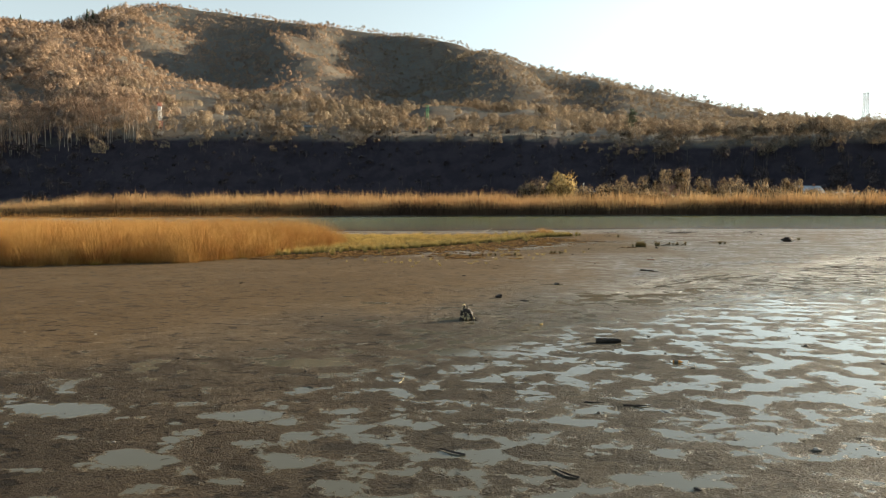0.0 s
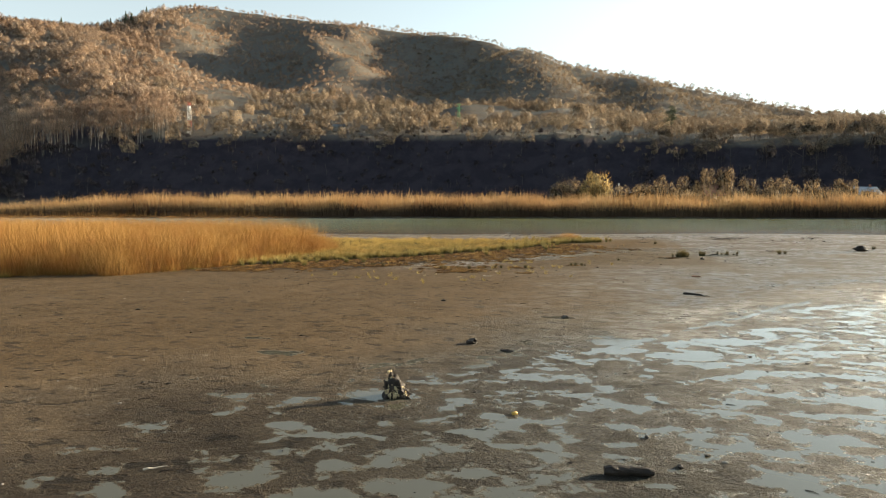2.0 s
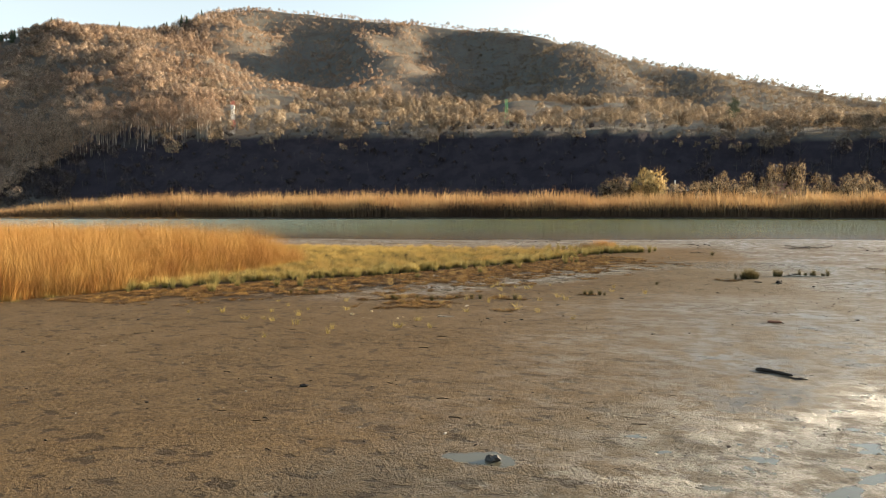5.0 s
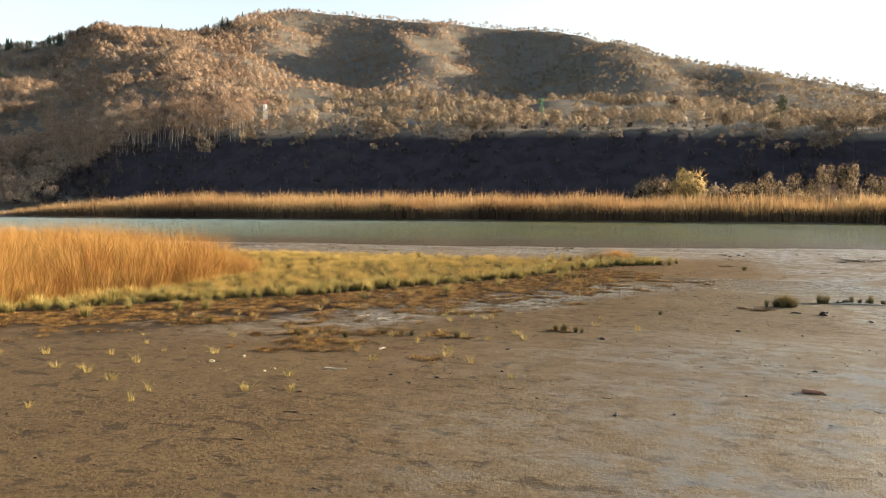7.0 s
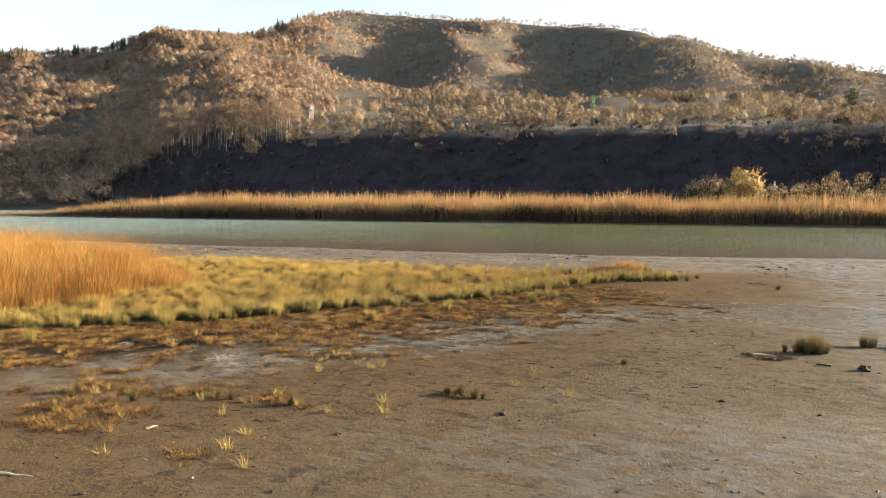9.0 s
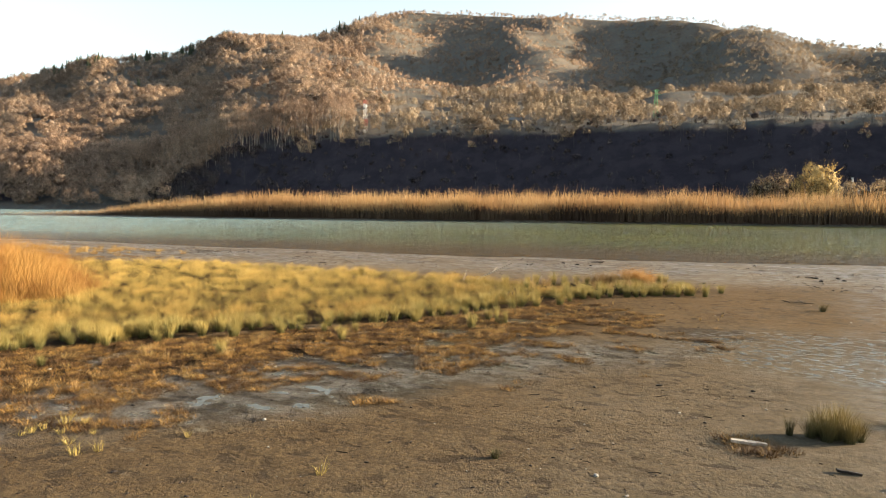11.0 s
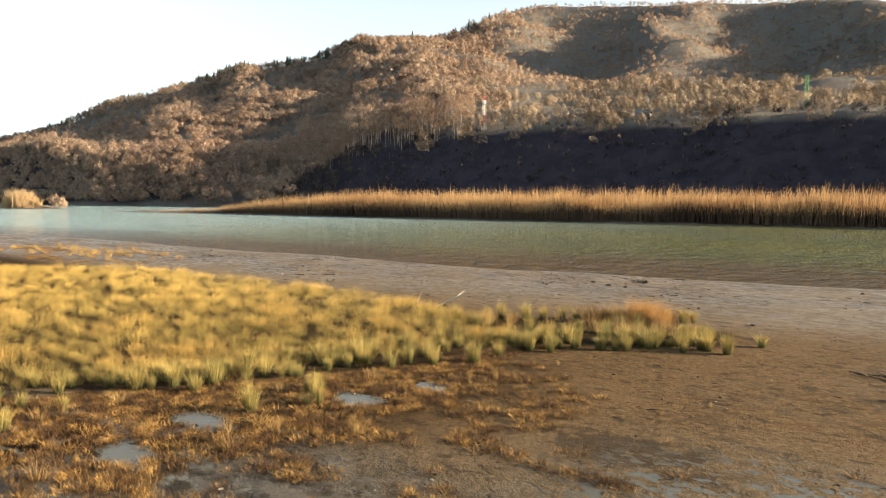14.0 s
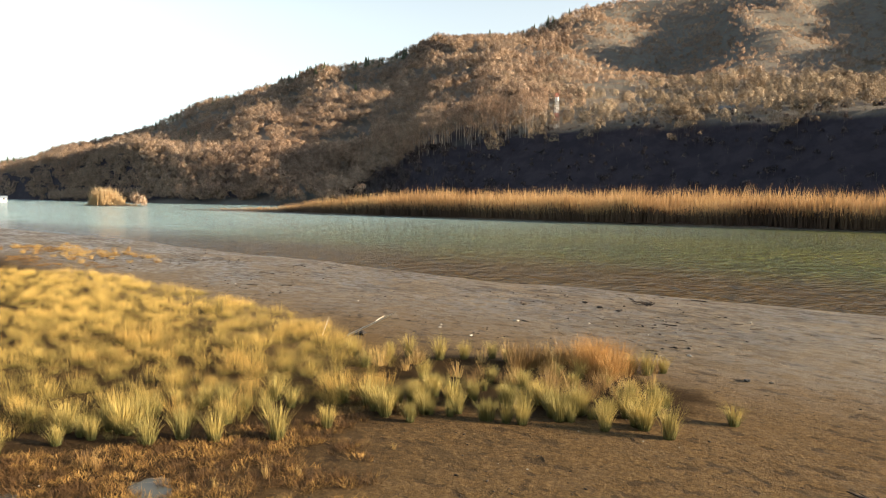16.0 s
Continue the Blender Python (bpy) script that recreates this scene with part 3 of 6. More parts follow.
# the bank: bearing, radius of its foot, height of its edge
HILL_FOOT = ((-60, 300, 26),
             (-35, 299, 34),
             (-26, 284, 36),
             (-19, 279, 35),
             (-12, 276, 36),
             (-5, 276, 38),
             (0, 276, 39),
             (4, 280, 40),
             (9, 284, 41),
             (15, 292, 41),
             (21, 300, 41),
             (26, 306, 40),
             (31, 312, 40),
             (36, 325, 39),
             (40, 339, 36),
             (45, 354, 26),
             (48, 366, 18),
             (51, 377, 14),
             (58, 415, 22),
             (65, 478, 28),
             (69, 536, 37),
             (74, 653, 33),
             (79, 880, 25),
             (90, 1250, 8),
             (140, 700, 16),
             (180, 500, 14))
# the hill above it: bearing, radius and height of its waist and of its ridge
HILL_TOP = ((-60, 600, 34, 900, 51),
            (-26, 410, 42, 520, 59),
            (-19, 470, 46, 680, 79),
            (0, 490, 70, 780, 157),
            (9, 510, 76, 850, 215),
            (15, 520, 78, 900, 239),
            (26, 540, 82, 980, 273),
            (31, 540, 88, 1000, 281),
            (36, 550, 100, 960, 245),
            (40, 560, 112, 930, 227),
            (45, 580, 104, 900, 219),
            (51, 640, 98, 900, 184),
            (58, 680, 86, 950, 162),
            (65, 760, 74, 1050, 133),
            (69, 820, 62, 1100, 100),
            (74, 930, 50, 1200, 75),
            (79, 1120, 34, 1350, 46),
            (90, 1400, 14, 1600, 26),
            (180, 800, 20, 1000, 31))


def profile(a):
    """The hill's section at a bearing: foot radius, then radius and height of edge, waist and ridge."""
    low, top = np.array(HILL_FOOT, float), np.array(HILL_TOP, float)
    foot = np.interp(a, low[:, 0], low[:, 1])
    wide = 46.0 + 80.0 * step01(a, 100, 180) + 70.0 * step01(-a, 35, 60)
    return (foot, foot + wide, np.interp(a, low[:, 0], low[:, 2]), *[np.interp(a, top[:, 0], top[:, k]) for k in (1, 2, 3, 4)])


def bearing(x, y):
    return np.degrees(np.arctan2(-(x - CX), y - CY)), np.hypot(x - CX, y - CY)


def hill_height(x, y):
    a, r = bearing(x, y)
    # the sun's side and the back of the valley close with low ground
    a = np.where(a < -60, np.where(a < -120, 180.0, -60.0), a)
    a = a + 3.0 * (fbm(x, y, 260, 3, 40) - 0.5) * step01(r, 380, 600)
    foot, er, ez, mr, mz, rr, rz = profile(a)
    er = er + 16 * (fbm(a * 9.0, a * 0 + 3.0, 22, 3, 44) - 0.5)
    out = rr + 700
    z = np.zeros_like(r)
    for r0, z0, r1, z1, soft in ((foot, 0 * ez, er, ez, False), (er, ez, mr, mz, False), (mr, mz, rr, rz, True), (rr, rz, out, rz * 0.3, False)):
        t = np.clip((r - r0) / (r1 - r0), 0, 1)
        if soft:
            t = 0.75 * t + 0.25 * t * t * (3 - 2 * t)
        z = np.where(r >= r0, z0 + (z1 - z0) * t, z)
    # spurs run down the hill, hollows lie between them
    lift = step01(r, mr - 10, mr + 230) * (1 - step01(r, rr * 0.90, rr * 1.0))

    bend = 6.0 * (fbm(x, y, 95, 3, 41) - 0.5)

    def spur(at, width, high, drift):
        d = (a - at - drift * (rr - r) / 400.0 + bend) / width
        return high * np.exp(-d * d)

    high = np.where((a > -25) & (a < 90), 1.0, 0.2)
    z = z + high * lift * (spur(18.3, 2.0, 24, 5.0) + spur(3.0, 4.0, 28, 2.0) + spur(42, 7.0, 36, -3.0) - spur(26.0, 7.2, 34, 5.0) - spur(9.4, 6.2, 30, 4.0)
                           + spur(49, 2.6, 26, -4.0) + spur(57, 3.0, 32, -4.0) + spur(65, 3.0, 26, -3.0) + spur(-8, 3.0, 12, 2.0))
    rough = step01(r, foot, foot + 90)
    z = z + rough * ((fbm(x, y, 130, 4, 3) - 0.5) * 30 * step01(r, er, er + 200) + (fbm(x, y, 45, 3, 8) - 0.5) * 7 + (fbm(x, y, 60, 4, 9) - 0.5) * 12 * step01(r, mr, mr + 90))
    return z * crest_scale(a, r, er, mr, rr), foot, er


CREST = {}


def crest_scale(a, r, er, mr, rr):
    """Brings the crest line of the uneven hill back to its planned height."""
    if not CREST:
        return 1.0
    return 1 + (np.interp(a, CREST["a"], CREST["k"]) - 1) * step01(r, er + 20, mr + 60)


def level_crest():
    a = np.arange(-60, 100, 0.5)
    r = np.arange(300, 1700, 8.0)
    A, R = np.meshgrid(np.radians(a), r)
    z, _, _ = hill_height(CX - R * np.sin(A), CY + R * np.cos(A))
    top = ((z - 4.5) / R).max(0)
    *_, rr, rz = profile(a)
    want = (rz - 9.0 * step01(a, 33, 39) + 6.0 * step01(a, 48, 54) + 8.0 * step01(a, -26, -18) * (1 - step01(a, 4, 12)) - 4.5) / rr
    k = np.convolve(np.pad(want / top, 2, mode="edge"), np.ones(5) / 5, "valid")
    CREST["a"], CREST["k"] = a, np.clip(k, 0.5, 1.6)


level_crest()


def shore_lines(x):
    n, f = np.array(NEAR_SHORE, float), np.array(FAR_SHORE, float)
    return np.interp(x, n[:, 0], n[:, 1]), np.interp(x, f[:, 0], f[:, 1])


def wobble(x, y):
    return (fbm(x, y, 14, 3, 60) - 0.5) * 3.0


def height(x, y):
    """The ground's height everywhere."""
    x, y = np.asarray(x, float), np.asarray(y, float)
    near, far = shore_lines(x)
    w = wobble(x, y)
    z = 0.014 * (fbm(x, y, 2.4, 3, 5) - 0.5) + 0.04 * (fbm(x, y, 9, 2, 6) - 0.5)
    z = z - 0.02 - np.clip((y - near + w) * 0.035, -0.06, 1.0) - np.clip((y - near + w - 20) * 0.05, 0, 1.0)
    z = z + 0.05 * (fbm(x * 0.4, y, 1.1, 3, 61) - 0.5) * step01(y - near + w, -4.0, -1.0) * step01(near + 5.0 - y - w, 0.0, 3.0)          # a ragged waterline
    west = x > -195 - 0.55 * (y - 175)
    d = np.where(west, y - far + w, -20.0)
    spit = 3.0 - np.abs(y - 178 - 0.05 * (x + 195)) + w * 0.4
    spit = np.where((x > -245) & (x < -188), np.minimum(spit, (x + 245) * 0.3), -20.0)
    d = np.maximum(d, spit)
    bank = np.clip(d * 0.12, -1.2, 0.45) + np.clip((d - 3) * 0.02, 0, 1.2)
    z = np.where(d > -8, np.maximum(z, bank), z)
    hz, foot, er = hill_height(x, y)
    _, r = bearing(x, y)
    z = np.where(r > foot - 12, np.maximum(z, hz + np.clip((r - foot + 6) * 0.12, -1.4, 0.2)), z)
    return z


def spread(lo, fine_lo, fine_hi, hi, fine, coarse, growth):
    """Grid lines: fine inside, growing outwards to coarse."""
    mid = list(np.arange(fine_lo, fine_hi + fine / 2, fine))
    up, s = [mid[-1]], fine
    while up[-1] < hi:
        s = min(s * growth, coarse if abs(up[-1]) < 1000 else 120)
        up.append(up[-1] + s)
    down, s = [mid[0]], fine
    while down[-1] > lo:
        s = min(s * growth, coarse if abs(down[-1]) < 1100 else 120)
        down.append(down[-1] - s)
    return np.array(down[:0:-1] + mid + up[1:])


def build_ground():
    gx = spread(-3500, -22, 28, 3500, 0.6, 13.0, 1.1)
    gy = spread(-3500, 4, 114, 3500, 0.6, 13.0, 1.1)
    X, Y = np.meshgrid(gx, gy)
    Z = height(X, Y)
    n, m = len(gx), len(gy)
    i = (np.arange(m - 1)[:, None] * n + np.arange(n - 1)[None]).ravel()
    faces = np.stack([i, i + 1, i + n + 1, i + n], -1)
    cx, cy = X.ravel()[i] + 1, Y.ravel()[i] + 1
    near, far = shore_lines(cx)
    _, r = bearing(cx, cy)
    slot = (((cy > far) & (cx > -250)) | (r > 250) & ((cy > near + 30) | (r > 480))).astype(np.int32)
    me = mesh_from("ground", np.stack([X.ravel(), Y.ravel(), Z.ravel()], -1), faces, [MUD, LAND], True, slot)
    tagged(new("ground", me), "wet brown mud flat rising to pasture and wooded hills", "ground", kind="structure")


build_ground()


def build_lake():
    gx, gy = np.linspace(-1000, 700, 60), np.linspace(84, 700, 40)
    X, Y = np.meshgrid(gx, gy)
    Y = Y - np.clip(-X - 100, 0, 900) * 0.45 * (1 - (Y - 84) / 616)
    n = len(gx)
    i = (np.arange(len(gy) - 1)[:, None] * n + np.arange(n - 1)[None]).ravel()
    me = mesh_from("water", np.stack([X.ravel(), Y.ravel(), np.full(X.size, -0.06)], -1), np.stack([i, i + 1, i + n + 1, i + n], -1), [WATER], True)
    tagged(new("water", me), "calm green lake water with small ripples", "water", kind="structure")


build_lake()


def ground_at(x, y):
    return float(height(np.array([x]), np.array([y]))[0])


# ---- plants: templates ----


def blade_tuft(rng, count, spread_r, high, width, lean, bend=0.35, segs=2, sag=0.18):
    """A tuft of bent blades."""
    V, F = [], []
    for _ in range(count):
        a, r = rng.uniform(0, 2 * math.pi), spread_r * math.sqrt(rng.uniform())
        bx, by = r * math.cos(a), r * math.sin(a)
        d = a + rng.normal(0, 0.7)
        h, ln = high * rng.uniform(0.6, 1.1), lean * rng.uniform(0.2, 1.2) * (0.4 + r / max(spread_r, 1e-6))
        side = d + math.pi / 2 + rng.normal(0, 0.5)
        wx, wy = width * math.cos(side) / 2, width * math.sin(side) / 2
        base = len(V)
        for k in range(segs):
            t = k / segs
            off = ln * h * (t * (1 - bend) + bend * t * t)
            px, py, pz = bx + off * math.cos(d), by + off * math.sin(d), h * t * (1 - sag * ln * t)
            V += [(px - wx * (1 - 0.5 * t), py - wy * (1 - 0.5 * t), pz), (px + wx * (1 - 0.5 * t), py + wy * (1 - 0.5 * t), pz)]
        off = ln * h
        V.append((bx + off * math.cos(d), by + off * math.sin(d), h * (1 - sag * ln)))
        for k in range(segs - 1):
            b = base + 2 * k
            F += [(b, b + 1, b + 3), (b, b + 3, b + 2)]
        b = base + 2 * (segs - 1)
        F.append((b, b + 1, b + 2))
    F = np.array(F)
    return np.array(V), F, np.zeros(len(F), np.int32)


def bare_tree(rng, high, wide, twigs, trunk_w, first=0.3, slim=1.0, limb=1, limbs=5):
    """A leafless tree: trunk, limbs and a crown of many thin twigs."""
    V, F, S = [], [], []

    def bar(p, q, w0, w1, slot):
        p, q = np.array(p, float), np.array(q, float)
        d = (q - p) / (np.linalg.norm(q - p) + 1e-9)
        u = np.cross(d, (0.3, 0.8, 0.5))
        u /= np.linalg.norm(u)
        w = np.cross(d, u)
        b = len(V)
        for k in range(3):
            o = u * math.cos(k * 2.094) + w * math.sin(k * 2.094)
            V.append(p + o * w0)
            V.append(q + o * w1)
        for k in range(3):
            j = (k + 1) % 3
            F.extend([(b + 2 * k, b + 2 * j, b + 2 * j + 1), (b + 2 * k, b + 2 * j + 1, b + 2 * k + 1)])
            S.extend([slot, slot])

    top = (rng.normal(0, 0.03) * high, rng.normal(0, 0.03) * high, 0.82 * high)
    bar((0, 0, -0.4), top, trunk_w, trunk_w * 0.3, 1)
    cz, rz = high * (first + 1) / 2, high * (1 - first) / 2
    for _ in range(limbs):
        a, t = rng.uniform(0, 6.283), rng.uniform(0.25, 0.7)
        p = np.array(top) * t
        q = np.array([math.cos(a) * wide * 0.6, math.sin(a) * wide * 0.6, cz + rz * rng.uniform(-0.1, 0.7)])
        bar(p, q, trunk_w * 0.4, trunk_w * 0.12, limb)
    bumps = rng.uniform(0.72, 1.12, 8)
    for _ in range(twigs):
        a, u = rng.uniform(0, 6.283), rng.uniform(-0.75, 1.0)
        g = rng.uniform(0.35, 1.0) ** 0.6 * bumps[int(a / 6.2832 * 8) % 8]
        s = math.sqrt(max(0.02, 1 - u * u))
        p = np.array([math.cos(a) * s * wide * g, math.sin(a) * s * wide * g, cz + u * rz * g])
        d = np.array([math.cos(a) * 0.55, math.sin(a) * 0.55, 0.65 + rng.uniform(0, 0.5)]) + rng.normal(0, 0.35, 3)
        d /= np.linalg.norm(d)
        ln = high * rng.uniform(0.07, 0.16)
        w = np.cross(d, rng.normal(0, 1, 3))
        w *= slim * high * rng.uniform(0.010, 0.022) / (np.linalg.norm(w) + 1e-9)
        b = len(V)
        V.extend([p - d * ln * 0.5 - w, p - d * ln * 0.5 + w, p + d * ln * 0.6])
        F.append((b, b + 1, b + 2))
        S.append(0)
    return np.array(V), np.array(F), np.array(S, np.int32)


ICO_V = np.array([(math.cos(radians(a)) * math.cos(math.atan(e)), math.sin(radians(a)) * math.cos(math.atan(e)), math.sin(math.atan(e))) for e, turn in ((0.5, 0), (-0.5, 36)) for a in range(turn, turn + 360, 72)] + [(0, 0, 1)])
ICO_F = np.array([f for k in range(5) for f in ((10, k, (k + 1) % 5), (k, 5 + k, (k + 1) % 5), (5 + k, 5 + (k + 1) % 5, (k + 1) % 5))])


def clump_tree(rng, wide, lumps, sprays, trunk_w, first=0.2, limbs=2, size=0.2):
    """A far leafless tree, 1 m high: trunk, limbs, uneven clumps of dense twigs with gaps between them, and thin sprays standing out of them."""
    V, F, S = (list(q) for q in bare_tree(rng, 1.0, wide, 0, trunk_w, first, 1.0, 1, limbs))
    V = [np.array(v, float) for v in V]
    N = [n for n in rounded(np.array(V))]
    cz, rz = (first + 1) / 2, (1 - first) / 2
    middles = []
    for k in range(lumps):
        u = -0.55 + 1.35 * (k + 0.5) / lumps
        a = k * 2.39996 + rng.uniform(-0.5, 0.5)
        s, g = math.sqrt(max(0.05, 1 - u * u)), rng.uniform(0.45, 0.75)
        c = np.array([math.cos(a) * s * wide * g, math.sin(a) * s * wide * g, cz + u * rz * 0.8])
        q = size * rng.uniform(0.75, 1.2)
        middles.append((c, q))
        b = len(V)
        for v in ICO_V:
            k2 = rng.uniform(0.6, 1.4)
            V.append(c + v * k2 * q * np.array([1.0, 1.0, 1.15]))
            n = 0.6 * v + 0.6 * (V[-1] - np.array([0, 0, cz - 0.1])) / 0.4 + np.array([0, 0, 0.15])
            N.append(n / np.linalg.norm(n))
        F += [tuple(b + f) for f in ICO_F]
        S += [0] * len(ICO_F)
    for k in range(sprays):
        c, q = middles[k % lumps]
        d = rng.normal(0, 1, 3) + np.array([0, 0, 0.5])
        d += 1.2 * (c - np.array([0, 0, cz - 0.15])) / 0.3
        d /= np.linalg.norm(d)
        p = c + d * q * 0.7
        d = d + np.array([0, 0, 0.55]) + rng.normal(0, 0.2, 3)
        d /= np.linalg.norm(d)
        side = np.cross(d, rng.normal(0, 1, 3))
        side *= 0.011 / (np.linalg.norm(side) + 1e-9)
        b = len(V)
        tip = p + d * q * rng.uniform(0.7, 1.2)
        n = (p - np.array([0, 0, cz - 0.1]))
        if np.dot(np.cross(2 * side, tip - p), n) < 0:
            side = -side
        V += [p - side, p + side, tip]
        N += [n / np.linalg.norm(n)] * 3
        F.append((b, b + 1, b + 2))
        S.append(0)
    return np.array(V), np.array(F), np.array(S, np.int32), np.array(N)


def conifer(rng, high, wide, tiers=11):
    """A spruce: ragged tiers of drooping boughs."""
    V, F, S = [], [], []
    for k in range(3):
        V.append((0.012 * math.cos(k * 2.1), 0.012 * math.sin(k * 2.1), -0.03))
    V.append((0, 0, high))
    for k in range(3):
        F.append((k, (k + 1) % 3, 3))
        S.append(1)
    for i in range(tiers):
        t = i / tiers
        z, r = high * (0.12 + 0.86 * t), wide * (1 - t) ** 0.85 + 0.012
        n = 9
        for k in range(n):
            a = 6.283 * (k + rng.uniform(-0.3, 0.3)) / n
            rr = r * rng.uniform(0.7, 1.15)
            b = len(V)
            w = 0.36 * r
            V += [(0, 0, z + high * 0.09), (rr * math.cos(a) - w * math.sin(a), rr * math.sin(a) + w * math.cos(a), z - 0.1 * rr),
                  (rr * math.cos(a) + w * math.sin(a), rr * math.sin(a) - w * math.cos(a), z - 0.25 * rr)]
            F.append((b, b + 1, b + 2))
            S.append(0)
    return np.array(V), np.array(F), np.array(S, np.int32)


RNG = np.random.default_rng(11)
TREES = [clump_tree(RNG, RNG.uniform(0.30, 0.42), 4, 30, 0.010, RNG.uniform(0.18, 0.32), 1, 0.215) for _ in range(10)]
FAR_TREES = [clump_tree(RNG, RNG.uniform(0.32, 0.44), 3, 12, 0.009, RNG.uniform(0.12, 0.25), 0, 0.25) for _ in range(10)]
TALL = [bare_tree(RNG, 1.0, RNG.uniform(0.16, 0.24), 90, 0.011, RNG.uniform(0.45, 0.6), 1.2, 0) for _ in range(5)]
FAR_SHRUBS = [clump_tree(RNG, RNG.uniform(0.5, 0.75), 1, 5, 0.012, 0.02, 0, 0.42) for _ in range(10)]
SHRUBS = [bare_tree(RNG, 1.0, RNG.uniform(0.45, 0.62), 60, 0.02, 0.02) for _ in range(5)]
SPRUCES = [conifer(RNG, 1.0, RNG.uniform(0.16, 0.22)) for _ in range(4)]


def scattered(n, a0, a1, r0, r1, seed):
    """Points spread evenly over a part of a ring round the valley's middle."""
    g = np.random.default_rng(seed)
    a = np.radians(g.uniform(a0, a1, n))
    r = np.sqrt(g.uniform(r0 * r0, r1 * r1, n))
    return CX - r * np.sin(a), CY + r * np.cos(a), g


def hill_frame(x, y):
    a, r = bearing(x, y)
    return a, r, *profile(a)


def plant(name, templates, x, y, size, mats, label, category, stretch=None, lean=0.0, sink=0.05, full=False):
    z = height(x, y) - sink
    ob = scatter(name, templates, x, y, z, size, mats, stretch, lean, full)
    return tagged(ob, label, category, kind="stuff")


def crest_r(a):
    """How far off the skyline stands at these bearings."""
    q = np.arange(-30, 86, 0.5)
    r = np.arange(420, 1400, 10.0)
    A, R = np.meshgrid(np.radians(q), r)
    z = height(CX - R * np.sin(A), CY + R * np.cos(A))
    return np.interp(a, q, r[((z - 4.5) / R).argmax(0)])


def build_woods():
    # the wooded hill: dense leafless woodland
    x, y, g = scattered(21000, 32, 84, 350, 1300, 21)
    a, r, foot, er, ez, mr, mz, rr, rz = hill_frame(x, y)
    keep = (r > foot - 3) & (r < rr + 25)
    keep &= ~((a < 50) & (r < er + 44))
    keep &= (a > 36) | (g.uniform(0, 1, len(x)) < step01(a, 30, 37) * 0.9)
    keep &= g.uniform(0, 1, len(x)) < (0.35 + 1.2 * fbm(x, y, 60, 2, 33)) * (1 - 0.4 * step01(r, 700, 1000))
    x, y, r = x[keep], y[keep], r[keep]
    size = 9.2 * (0.6 + 0.7 * vnoise(x, y, 45, 2)) * g.uniform(0.75, 1.2, len(x))
    far = r > 640
    # the wood is thickest at its foot
    x2, y2, g2 = scattered(6500, 46, 84, 360, 760, 29)
    a2, r2, foot2, er2, *_ = hill_frame(x2, y2)
    low = (r2 > np.maximum(foot2 - 2, er2 + 8 - 64 * step01(a2, 45, 55))) & (r2 < er2 + 60)
    plant("hill_woodland", FAR_TREES, x2[low], y2[low], 9.5 * g2.uniform(0.7, 1.25, low.sum()), [TWIGS, BARK], "dense leafless brown woodland at the hill's foot", "woodland", full=True)
    plant("hill_woodland", TREES, x[~far], y[~far], size[~far], [TWIGS, BARK], "dense leafless brown woodland covering the hillside", "woodland", full=True)
    plant("hill_woodland", FAR_TREES, x[far], y[far], size[far], [TWIGS, BARK], "leafless woodland along the upper hillside", "woodland", full=True)
    # the steep bank above the reeds
    x, y, g = scattered(3900, -48, 55, 262, 440, 22)
    a, r, foot, er, *_ = hill_frame(x, y)
    keep = (r > foot - 2) & (r < er + 6 - 60 * step01(a, 45, 55))
    x, y = x[keep], y[keep]
    a, r = bearing(x, y)
    size = (3.6 + 5.0 * step01(-a, 2, 14) + 4.0 * step01(a, 38, 46)) * g.uniform(0.6, 1.25, len(x))
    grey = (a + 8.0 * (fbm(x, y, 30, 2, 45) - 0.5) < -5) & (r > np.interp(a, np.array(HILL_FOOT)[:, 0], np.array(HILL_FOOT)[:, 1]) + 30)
    # these trees carry the bank's shade in their twig colour
    plant("bank_woodland", TREES + SHRUBS, x[~grey], y[~grey], size[~grey], [SHADED_SCRUB, BARK], "leafless woodland on the steep bank, its shade put into the twig colour", "woodland", full=True)
    plant("bank_woodland", TREES, x[grey], y[grey], size[grey], [TWIGS_GREY, BARK], "tall grey leafless trees on the steep bank", "woodland", full=True)
    # scattered trees of the terrace
    x, y, g = scattered(3000, -30, 40, 318, 560, 23)
    a, r, foot, er, ez, mr, mz, *_ = hill_frame(x, y)
    keep = (r > er - 10) & (r < mr + 20) & (fbm(x, y, 34, 3, 9) + 0.25 * step01(-a, 2, 14) + 0.4 * (1 - step01(r, er + 4, er + 30)) > 0.47)
    x, y = x[keep], y[keep]
    plant("terrace_trees", TREES + FAR_SHRUBS, x, y, 8.5 * g.uniform(0.35, 1.25, len(x)), [TWIGS_GREY, BARK], "scattered leafless trees and scrub on the terrace", "trees", full=True)
    # scrub of the upper hill
    x, y, g = scattered(32000, -32, 38, 480, 1060, 24)
    a, r, foot, er, ez, mr, mz, rr, rz = hill_frame(x, y)
    keep = (r > mr) & (r < rr + 70) & (g.uniform(0, 1, len(x)) < 0.42 + 2.2 * np.clip(fbm(x, y, 75, 3, 12) - 0.36, 0, 1) + 0.5 * step01(-a, 0, 12))
    x, y = x[keep], y[keep]
    size = 3.4 * g.uniform(0.4, 1.5, len(x))
    pale = a[keep] < 13 + 10 * (fbm(x, y, 60, 2, 13) - 0.5)
    plant("hill_scrub", FAR_SHRUBS, x[~pale], y[~pale], size[~pale], [TWIGS, BARK], "brown leafless scrub over the upper hill", "scrub", full=True)
